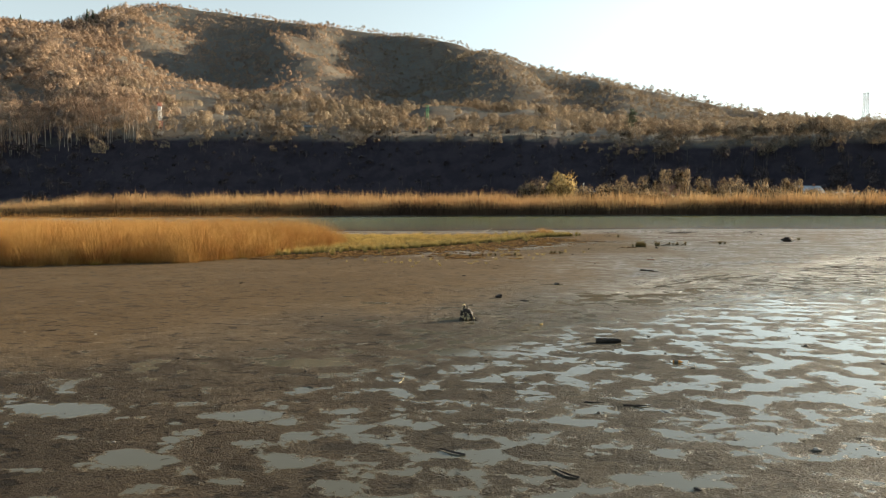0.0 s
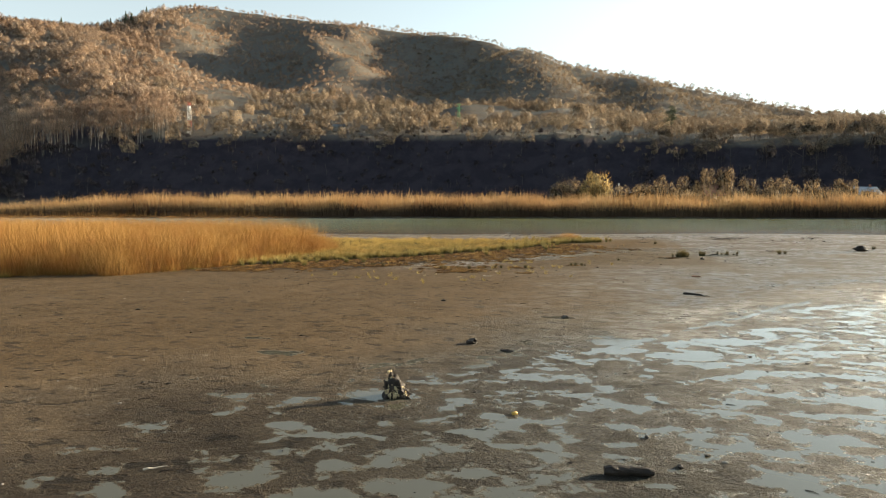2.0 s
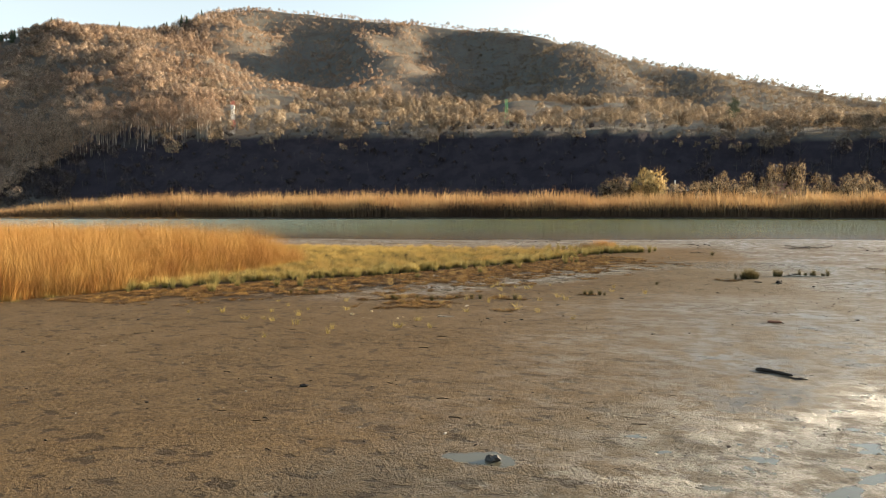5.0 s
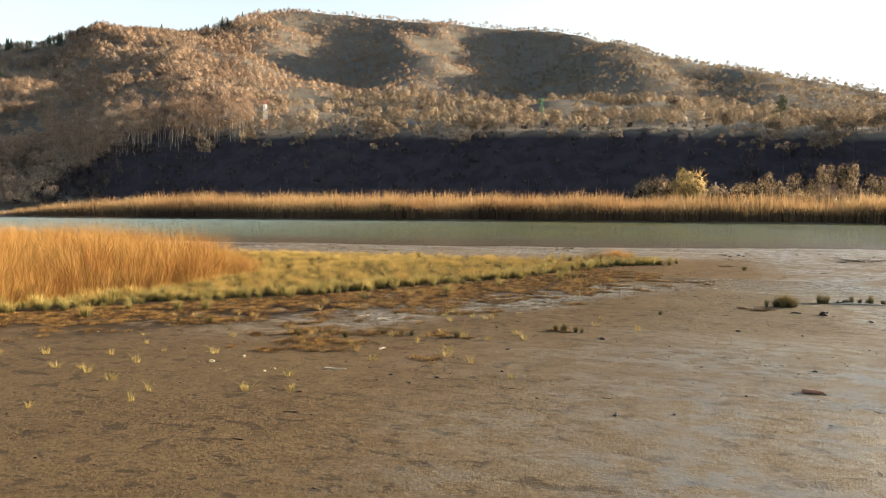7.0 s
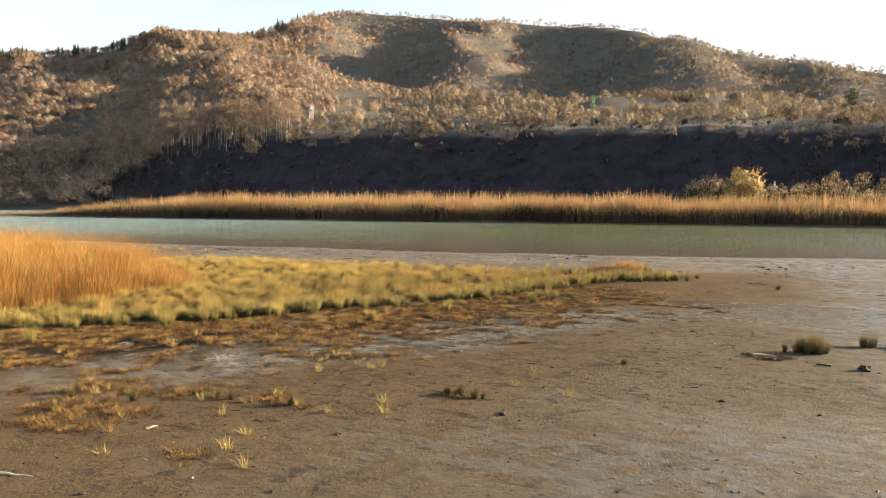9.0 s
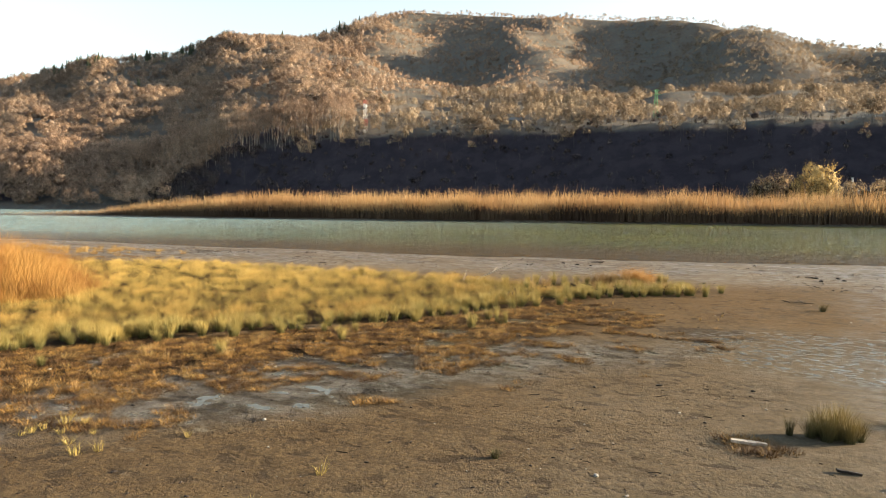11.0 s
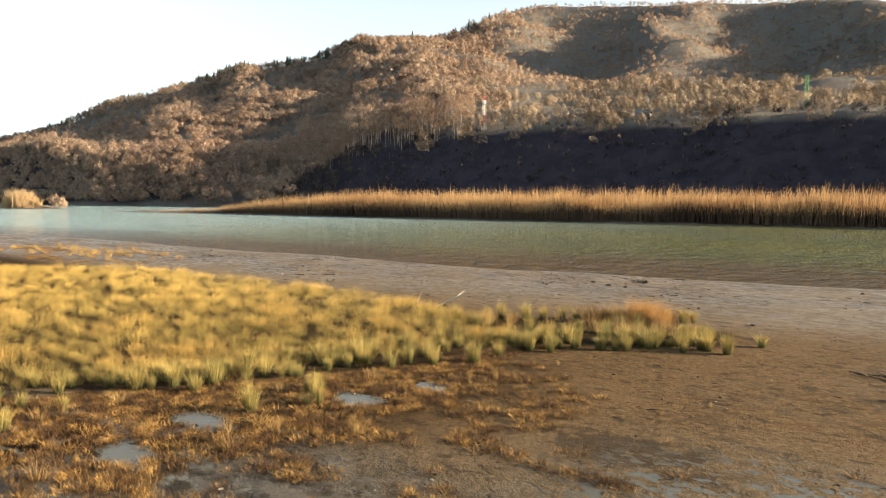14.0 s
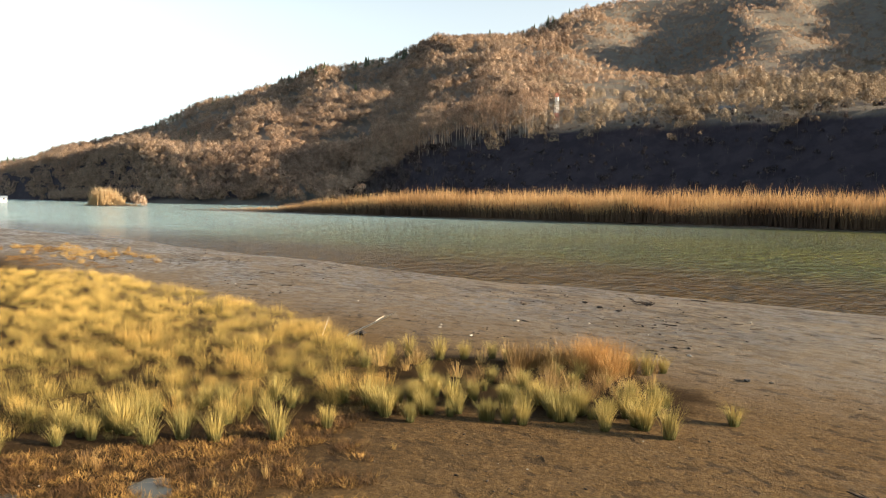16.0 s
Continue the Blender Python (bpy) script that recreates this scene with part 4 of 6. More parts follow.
    plant("hill_scrub", FAR_SHRUBS, x[pale], y[pale], size[pale], [TWIGS_GREY, BARK], "tan leafless scrub over the lower ridge", "scrub", full=True)
    # the crest's spaced trees
    g = np.random.default_rng(25)
    a = np.concatenate([np.arange(-25, 32, 0.55), np.arange(32, 80, 0.27)])
    a = a + g.uniform(-0.2, 0.2, len(a))
    a = a[g.uniform(0, 1, len(a)) < 0.25 + 1.1 * vnoise(a, a * 0, 4.0, 26)]
    r = crest_r(a) + g.uniform(-14, 2, len(a))
    x, y = CX - r * np.sin(np.radians(a)), CY + r * np.cos(np.radians(a))
    plant("crest_trees", TREES, x, y, 6.4 * g.uniform(0.4, 1.25, len(a)), [TWIGS_GREY, BARK], "row of leafless trees along the hill crest", "trees", full=True)
    # trunks showing pale at the wood's edge
    x, y, g = scattered(900, 35, 53, 340, 460, 26)
    a, r, foot, er, *_ = hill_frame(x, y)
    keep = (r > er + 1) & (r < er + 48)
    x, y = x[keep], y[keep]
    plant("edge_trees", TALL, x, y, 16.5 * g.uniform(0.75, 1.15, len(x)), [TWIGS, PALE_BARK], "tall pale-trunked leafless trees at the wood's edge", "trees")
    # conifers
    x, y, g = scattered(4200, -10, 84, 400, 1350, 27)
    a, r, foot, er, ez, mr, mz, rr, rz = hill_frame(x, y)
    band = ((a > 46) & (r > rr - 40) & (r < rr + 12)) | ((a > -3) & (a < 5) & (r > 560) & (r < 720) & (vnoise(x, y, 60, 3) > 0.62)) | ((a > 44) & (vnoise(x, y, 55, 5) > 0.80)) | ((a > 34.5) & (a < 38) & (r > rr - 25))
    band &= r > foot + 30
    x, y = x[band], y[band]
    q = np.concatenate([g.uniform(45, 80, 150), g.normal(60, 3, 40)])
    rq = crest_r(q) - g.uniform(0, 22, len(q))
    x, y = np.concatenate([x, CX - rq * np.sin(np.radians(q))]), np.concatenate([y, CY + rq * np.cos(np.radians(q))])
    plant("conifers", SPRUCES, x, y, np.where(np.arange(len(x)) >= len(x) - 190, 11.5, 9.5) * g.uniform(0.5, 1.2, len(x)), [NEEDLES, BARK], "dark green spruces among the leafless woods", "conifers")
    q = np.array([35.0, 35.3, 36.2, 36.6, 37.7, 38.6, 41.2])
    rq = crest_r(q) - 6.0
    plant("crest_spruces", SPRUCES, CX - rq * np.sin(np.radians(q)), CY + rq * np.cos(np.radians(q)), np.array([17.0, 13.0, 15.0, 18.0, 12.0, 11.0, 12.0]), [NEEDLES, BARK], "tall dark spruces on the hill crest", "conifers")


build_woods()

# ---- reeds and marsh grass ----
REED_BED = [(-75, 26), (-48, 38), (-34, 44.5), (-26, 46), (-20.5, 48), (-18.3, 53), (-17.3, 60), (-16.3, 66), (-15.8, 71), (-18, 74.5), (-25, 76.5), (-35, 78), (-50, 82), (-75, 88)]
GRASS_FRONT = [(-75, 24), (-48, 37), (-34, 44), (-26, 45.5), (-19.5, 48.5), (-17.0, 54.5), (-12.0, 60), (-7, 64.5), (-4, 68.3), (0, 73.6), (2.6, 78.6), (3.4, 82.2)]
GRASS_BACK = [(3.0, 84.4), (0.4, 86.6), (-3.2, 87.5), (-8, 88.2), (-17, 88.2), (-28, 86.8), (-34, 82), (-42, 80), (-75, 84)]
ISLET = [(2.6, 83.2), (4.3, 83.4), (6.6, 85.1), (8.0, 86.0), (9.1, 86.7), (8.5, 87.8), (7.3, 89.6), (6.4, 91.0), (5.2, 91.4), (3.0, 89.9), (1.2, 88.0), (-0.4, 86.6)]


def build_marsh():
    g = np.random.default_rng(31)
    # tall reed bed
    n = 46000
    x, y = g.uniform(-75, -16, n), g.uniform(24, 90, n)
    near_part = g.uniform(0, 1, n) < np.where(x < -48, 0.45, 1.0)
    ok = inside(REED_BED, x + 1.6 * (fbm(x, y, 1.8, 2, 72) - 0.5), y + 2.6 * (fbm(x, y, 1.5, 2, 73) - 0.5)) & near_part
    x, y = x[ok], y[ok]
    d = away(REED_BED[1:-1], x, y)
    h = (2.35 + 0.75 * step01(d, 0, 3.0)) * (0.60 + 0.80 * fbm(x, y, 1.6, 4, 70)) * (1 - 0.12 * step01(y, 68, 78)) * g.uniform(0.85, 1.12, len(x))
    h = h * (1 - 0.45 * step01(y, 68, 74.5) * step01(x, -23, -16))
    stems = [blade_tuft(RNG, 15, 0.19, 1.0, 0.0048, 0.52, 0.7, 1) for _ in range(8)]
    plant("reed_bed", stems, x, y, h, [REED], "tall dense golden-brown reed bed", "reeds", lean=0.11)
    low = g.uniform(0, 1, len(x)) < np.where(d < 2.2, 0.42, 0.10)
    leafy = [blade_tuft(RNG, 24, 0.22, 1.0, 0.012, 0.75, 0.6, 1) for _ in range(6)]
    plant("reed_leaves", leafy, x[low], y[low], (0.5 + 1.5 * fbm(x[low], y[low], 1.1, 3, 74)) * g.uniform(0.7, 1.2, low.sum()), [LEAVES], "rusty dry reed leaves tangled at the foot of the reeds", "reeds", lean=0.1)
    # marsh meadow
    field = GRASS_FRONT + GRASS_BACK
    n = 29000
    x, y = g.uniform(-48, 4, n), g.uniform(40, 95, n)
    ok = inside(field, x, y) & ~(inside(REED_BED, x, y) & (away(REED_BED[1:-1], x, y) > 0.8))
    ok &= away(GRASS_FRONT, x, y) > 0.1 + 1.5 * vnoise(x, y, 0.9, 77)
    x, y = x[ok], y[ok]
    # the tufts draw together into tussocks, highest in their middles
    cell = 0.78
    ix, iy = np.floor(x / cell), np.floor(y / cell)
    cx, cy = (ix + 0.2 + 0.6 * lattice(ix, iy, 75)) * cell, (iy + 0.2 + 0.6 * lattice(ix, iy, 76)) * cell
    pull = 0.30 - 0.18 * step01(away(GRASS_FRONT, x, y), 3.0, 12.0)
    x, y = x + (cx - x) * pull, y + (cy - y) * pull
    off = np.hypot(x - cx, y - cy)
    tufts = [blade_tuft(RNG, 62, 0.36, 1.0, 0.0115, 0.62, 0.7, 1) for _ in range(6)]
    h = 0.44 * (0.42 + 1.1 * fbm(x, y, 0.9, 3, 71)) * (1.10 - 0.5 * step01(off, 0.05, 0.5)) * (0.80 + 0.4 * lattice(ix, iy, 78)) * g.uniform(0.75, 1.2, len(x))
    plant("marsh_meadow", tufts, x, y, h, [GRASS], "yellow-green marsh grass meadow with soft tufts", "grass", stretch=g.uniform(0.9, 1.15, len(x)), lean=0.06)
    # flattened dead grass before the tufts
    n = 56000
    x, y = np.concatenate([g.uniform(-20, 15, n), g.uniform(-62, -28, 6000)]), np.concatenate([g.uniform(51, 84, n), g.uniform(83, 92, 6000)])
    d = away(GRASS_FRONT, x, y)
    wide = (3.9 + 1.4 * step01(x, -9, 1)) * (1 - 0.85 * step01(y, 78.0, 83.0))
    ok = ~inside(field, x, y) & ~inside(ISLET, x, y) & (g.uniform(0, 1, len(x)) < step01(1.50 - 0.85 * d / wide + 2.6 * (fbm(x, y, 0.75, 4, 81) - 0.51), 0.40, 0.75))
    ok |= inside(ISLET, x, y) & (fbm(x, y, 0.8, 3, 84) > 0.42)
    for px, py, rx, ry in ((-2.2, 54.9, 2.6, 2.0), (-3.2, 53.2, 1.6, 0.9), (2.2, 52.7, 0.8, 0.7), (0.6, 56.6, 2.2, 0.7), (5.4, 58.7, 0.7, 0.35), (-8.5, 56.5, 2.5, 1.0), (13.0, 66.3, 1.6, 0.5), (9.8, 75.8, 1.6, 0.35), (-40, 86, 5.5, 1.6), (-52, 89, 8.0, 1.8), (-33, 88.5, 3.0, 0.8)):
        e = ((x - px) / rx) ** 2 + ((y - py) / ry) ** 2
        ok |= (e < 1.0) & (fbm(x, y, 0.7, 3, 83) > 0.48 + 0.14 * e)
    for px, py, rx, ry in POOLS[-4:]:
        ok &= ((x - px) / rx) ** 2 + ((y - py) / ry) ** 2 > 0.3 + 0.5 * fbm(x, y, 0.4, 2, 85)
    x, y = x[ok], y[ok]
    mats = [blade_tuft(RNG, 30, 0.15, 0.125, 0.0095, 1.45, 0.5, 1, 0.24) for _ in range(6)]
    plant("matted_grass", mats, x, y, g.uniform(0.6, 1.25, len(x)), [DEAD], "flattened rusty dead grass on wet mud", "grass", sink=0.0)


build_marsh()


def tuft_meshes(name, rng, kinds, material, **k):
    return [mesh_from(name, *blade_tuft(rng, **k)[:2], [material]) for _ in range(kinds)]


def put_tuft(name, mesh, x, y, size, tall, label, group, category="grass tuft"):
    ob = new(name, mesh)
    ob.matrix_basis = pose(x, y, ground_at(x, y) - 0.015, 0, 0, random.uniform(0, 360)) @ Matrix.Diagonal((size, size, tall, 1))
    return tagged(ob, label, category, group)


def build_tufts():
    g = np.random.default_rng(41)
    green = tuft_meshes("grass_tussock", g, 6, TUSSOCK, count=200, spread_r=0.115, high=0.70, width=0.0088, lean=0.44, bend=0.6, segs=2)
    dusky = tuft_meshes("grass_tussock", g, 4, BACKLIT_TUSSOCK, count=200, spread_r=0.115, high=0.70, width=0.0088, lean=0.44, bend=0.6, segs=2)
    rust = tuft_meshes("rust_grass", g, 3, RUST, count=120, spread_r=0.22, high=0.95, width=0.009, lean=0.8, bend=0.6, segs=2)
    straw = tuft_meshes("straw_tuft", g, 4, STRAW, count=60, spread_r=0.13, high=0.42, width=0.009, lean=0.7, bend=0.5, segs=2)
    small = tuft_meshes("grass_sprig", g, 5, SPRIG, count=26, spread_r=0.07, high=0.25, width=0.008, lean=0.8, bend=0.6, segs=2)
    # the meadow's front row
    line = GRASS_FRONT[5:]
    for (x0, y0), (x1, y1) in zip(line, line[1:]):
        n = int(math.hypot(x1 - x0, y1 - y0) / 0.20)
        for i in range(n):
            t = (i + g.uniform(0, 1)) / n
            off = g.normal(0.8, 0.7) if g.uniform() < 0.93 else g.uniform(-3.2, -0.5)
            nx, ny = (y0 - y1), (x1 - x0)
            k = off / math.hypot(nx, ny)
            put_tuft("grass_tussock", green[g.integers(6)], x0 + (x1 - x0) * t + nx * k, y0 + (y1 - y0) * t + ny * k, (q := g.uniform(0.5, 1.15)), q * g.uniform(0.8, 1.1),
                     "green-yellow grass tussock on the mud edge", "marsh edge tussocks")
    # the islet at the meadow's tip: its front row, then the growth behind
    for x, y in ((2.85, 83.2), (3.4, 83.5), (4.25, 83.3), (4.9, 83.45), (4.0, 84.6), (4.7, 84.9), (4.6, 85.7), (5.6, 85.8), (6.6, 85.1), (6.75, 85.95), (7.05, 86.5), (8.0, 86.05), (8.45, 86.8), (9.12, 86.6), (6.3, 90.7), (6.5, 91.2), (7.6, 87.9), (0.2, 86.7), (0.5, 87.2), (1.3, 87.7), (1.7, 88.3), (-0.8, 86.1)):
        q = g.uniform(0.75, 1.1)
        put_tuft("grass_tussock", green[g.integers(6)], x, y, q, q * g.uniform(0.95, 1.2), "upright green-yellow grass tussock on the muddy islet", "islet tussocks")
    for _ in range(150):
        while True:
            x, y = g.uniform(-0.4, 9.2), g.uniform(83, 91.5)
            if inside(ISLET, np.array([x]), np.array([y]))[0] and (x > 3.6 or g.uniform() < 0.25):
                break
        brown = (x < 7.6 and y > 85.4 + 0.25 * x and g.uniform() < 0.75)
        q = g.uniform(0.45, 0.95)
        if brown:
            put_tuft("straw_tuft", straw[g.integers(4)], x, y, q * 1.5, q * g.uniform(1.3, 2.0), "brown-gold dry grass tuft on the muddy islet", "islet straw")
        elif g.uniform() < 0.85:
            put_tuft("grass_tussock", green[g.integers(6)], x, y, q, q * g.uniform(0.85, 1.15), "green-yellow grass tussock on the muddy islet", "islet tussocks")
    for _ in range(34):
        put_tuft("rust_grass", rust[g.integers(3)], 5.2 + g.normal(0, 0.52), 89.9 + g.normal(0, 0.4), g.uniform(0.5, 0.9), g.uniform(0.55, 1.3), "rust-orange tall grass on the islet", "rust grass clumps")
    for _ in range(12):
        put_tuft("straw_tuft", straw[g.integers(4)], 3.7 + g.normal(0, 0.45), 88.9 + g.normal(0, 0.35), g.uniform(1.1, 1.6), g.uniform(1.5, 2.2), "tall brown dry grass beside the orange clump", "islet straw")
    for x, y, q in ((3.3, 75.6, 1.5), (3.7, 75.45, 1.2)):
        put_tuft("grass_tussock", green[1], x, y, 0.5, 0.75 * q, "slim upright grass tuft on wet peat", "lone tussocks")
    for x, y, q in ((5.46, 79.8, 1.1), (5.75, 80.25, 0.6), (5.9, 82.2, 0.55), (9.8, 79.75, 0.6), (10.45, 81.0, 0.5), (10.4, 80.05, 0.4), (3.26, 77.8, 1.0), (5.24, 79.0, 0.7)):
        put_tuft("straw_tuft", straw[g.integers(4)], x, y, 0.45 * q, q * 0.9, "thin dry straw sprig on bare brown mud", "straw sprigs")
    put_tuft("grass_tussock", green[0], 9.65, 88.35, 0.9, 0.75, "lone green tussock past the islet's tip", "lone tussocks")
    # lone tussocks out on the mud
    for x, y, s, t in ((13.75, 67.5, 1.0, 1.05), (13.5, 67.6, 0.9, 0.95), (13.98, 67.4, 0.9, 0.9), (13.85, 67.75, 0.9, 1.0), (13.62, 67.3, 0.8, 0.8), (14.15, 67.6, 0.7, 0.7), (13.35, 67.4, 0.7, 0.7), (13.0, 67.35, 0.45, 0.6), (15.6, 69.15, 0.6, 0.6), (15.45, 69.3, 0.8, 0.8), (15.75, 69.35, 0.6, 0.7), (16.8, 69.6, 0.5, 0.8),
                       (17.6, 69.8, 0.5, 0.85), (18.4, 70.0, 0.6, 0.8), (5.35, 58.75, 0.55, 0.5), (5.75, 58.65, 0.5, 0.45), (8.55, 63.6, 0.45, 0.3), (22.2, 72.0, 0.9, 0.7), (22.7, 72.2, 0.7, 0.6), (13.9, 84.4, 0.8, 0.6),
                       (32.6, 79.8, 0.9, 0.6), (2.8, 75.9, 0.7, 0.75), (3.6, 75.2, 0.6, 0.6), (-10.3, 86.3, 1.0, 1.0)):
        put_tuft("grass_tussock", dusky[g.integers(4)], x, y, s, t, "lone grass tussock on bare mud, darkened as if backlit", "lone tussocks")
    # upright straw in the flattened grass
    for _ in range(44):
        k = g.integers(6, len(GRASS_FRONT) - 2)
        t = g.uniform()
        x = GRASS_FRONT[k][0] * (1 - t) + GRASS_FRONT[k + 1][0] * t + 0.8 * (d := g.uniform(0.6, 5.5))
        y = GRASS_FRONT[k][1] * (1 - t) + GRASS_FRONT[k + 1][1] * t - 0.6 * d
        put_tuft("straw_tuft", straw[g.integers(4)], x, y, g.uniform(0.6, 1.2), g.uniform(0.5, 1.1), "upright golden straw tuft on dark peat", "straw tufts")
    # small clumps in the flattened patches and along the drift log
    for px, py, rx, ry, n in ((-2.2, 54.9, 2.6, 1.8, 16), (0.6, 56.6, 2.2, 0.6, 7), (-8.5, 56.5, 2.5, 1.0, 7), (5.5, 58.7, 0.6, 0.25, 4), (17.0, 69.75, 1.5, 0.2, 9)):
        for _ in range(n):
            kind = straw if g.uniform() < 0.45 and px < 10 else dusky
            q = g.uniform(0.28, 0.55) if kind is dusky else g.uniform(0.4, 0.8)
            put_tuft("straw_tuft" if kind is straw else "grass_tussock", kind[g.integers(4)], px + rx * g.uniform(-0.8, 0.8), py + ry * g.uniform(-0.8, 0.8), q, q, "small straw tuft on matted grass" if kind is straw else "small olive grass tussock on mud", "small tufts")
    # low rusty grass between the reeds and the water
    for _ in range(70):
        t = g.uniform()
        put_tuft("straw_tuft", straw[g.integers(4)], -53 + 18 * t + g.normal(0, 1.8), 88.6 + 3.4 * t + g.normal(0, 1.9), g.uniform(1.2, 2.4), g.uniform(0.6, 1.4), "low pale rusty grass clump near the shore", "shore grass clumps")
    # sprigs on the flat before the meadow
    for x, y in ((-7.0, 48.9), (-5.8, 48.8), (-4.65, 48.4), (-5.4, 50.1), (-2.8, 47.1), (-3.0, 47.9), (-4.55, 46.0), (-8.7, 50.1), (-4.1, 51.8), (-5.1, 54.1), (-0.8, 54.3), (2.3, 60.5), (0.4, 61.1), (3.9, 57.5), (1.1, 55.3), (2.6, 53.7), (3.5, 53.1), (-0.85, 48.7), (-0.6, 50.2), (-0.05, 55.9), (1.4, 56.9), (2.3, 56.45), (2.1, 60.2), (0.7, 61.3), (3.2, 56.3), (4.3, 56.8), (6.3, 60.1), (6.35, 61.6), (0.7, 52.6), (2.4, 54.5), (7.8, 59.7)):
        put_tuft("grass_sprig", small[g.integers(5)], x, y, g.uniform(0.9, 1.6), g.uniform(0.8, 1.4), "small yellow grass sprig in the mud", "grass sprigs", "grass sprig")
    for i in range(130):
        x, y = g.uniform(-13, 5), g.uniform(48, 62)
        if away(GRASS_FRONT, np.array([x]), np.array([y]))[0] < 1 or vnoise(np.array([x]), np.array([y]), 4, 90)[0] < 0.42:
            continue
        put_tuft("grass_sprig", small[g.integers(5)], x, y, g.uniform(0.6, 1.1), g.uniform(0.5, 1.0), "small yellow grass sprig in the mud", "grass sprigs", "grass sprig")


build_tufts()


def build_bank_reeds():
    """The reeds and young willow scrub along the far shore."""
    g = np.random.default_rng(51)
    n = 11500
    x = g.uniform(-215, 190, n)
    _, far = shore_lines(x)
    y = far + 1.5 + 34 * g.uniform(0, 1, n) ** 1.5
    full = step01(x, -200, -125)
    h = (0.9 + 5.6 * full) * (0.62 + 0.7 * fbm(x, y, 6, 3, 95)) * (0.82 + 0.18 * step01(y - far, 1, 5)) * g.uniform(0.80, 1.14, n)
    ok = (y - far) < 4 + 30 * full
    stems = []
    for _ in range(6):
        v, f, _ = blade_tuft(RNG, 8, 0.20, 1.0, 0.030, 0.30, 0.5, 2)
        # lower blade parts take the shade-darkened stem colour, tips the plume colour
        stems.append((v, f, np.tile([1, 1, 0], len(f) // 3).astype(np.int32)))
    plant("bank_reeds", stems, x[ok], y[ok], h[ok], [BANK_REED, SHADED_STEM], "tall straw-brown reeds along the far lake shore", "reeds", lean=0.03)


build_bank_reeds()

# ---- things on the mud ----
rnd = random.Random(7)


def lumpy(bm, cx, cy, cz, sx, sy, sz, bump=0.25, sub=2, seed=0):
    """A rough rounded lump."""
    made = bmesh.ops.create_icosphere(bm, subdivisions=sub, radius=1.0)["verts"]
    for v in made:
        n = noise.noise(v.co * 1.7 + Vector((seed * 3.1, seed, 0))) + 0.5 * noise.noise(v.co * 4.1 + Vector((0, seed * 1.7, 5)))
        k = 1 + bump * n
        v.co = Vector((cx + v.co.x * sx * k, cy + v.co.y * sy * k, cz + v.co.z * sz * k))


def crooked(bm, start, turn, length, radius, bend=0.12, rise=0.0, steps=5, sides=6, taper=0.35):
    """A crooked stick lying or rising from a point; turn in degrees from +x."""
    pts, x, y, z, a = [], *start, radians(turn)
    for i in range(steps + 1):
        pts.append((x, y, z))
        a += rnd.gauss(0, bend)
        x += math.cos(a) * length / steps
        y += math.sin(a) * length / steps
        z += rise / steps + rnd.gauss(0, 0.01)
    tube(bm, pts, [radius * (1 - (1 - taper) * i / steps) for i in range(steps + 1)], sides)
    return pts


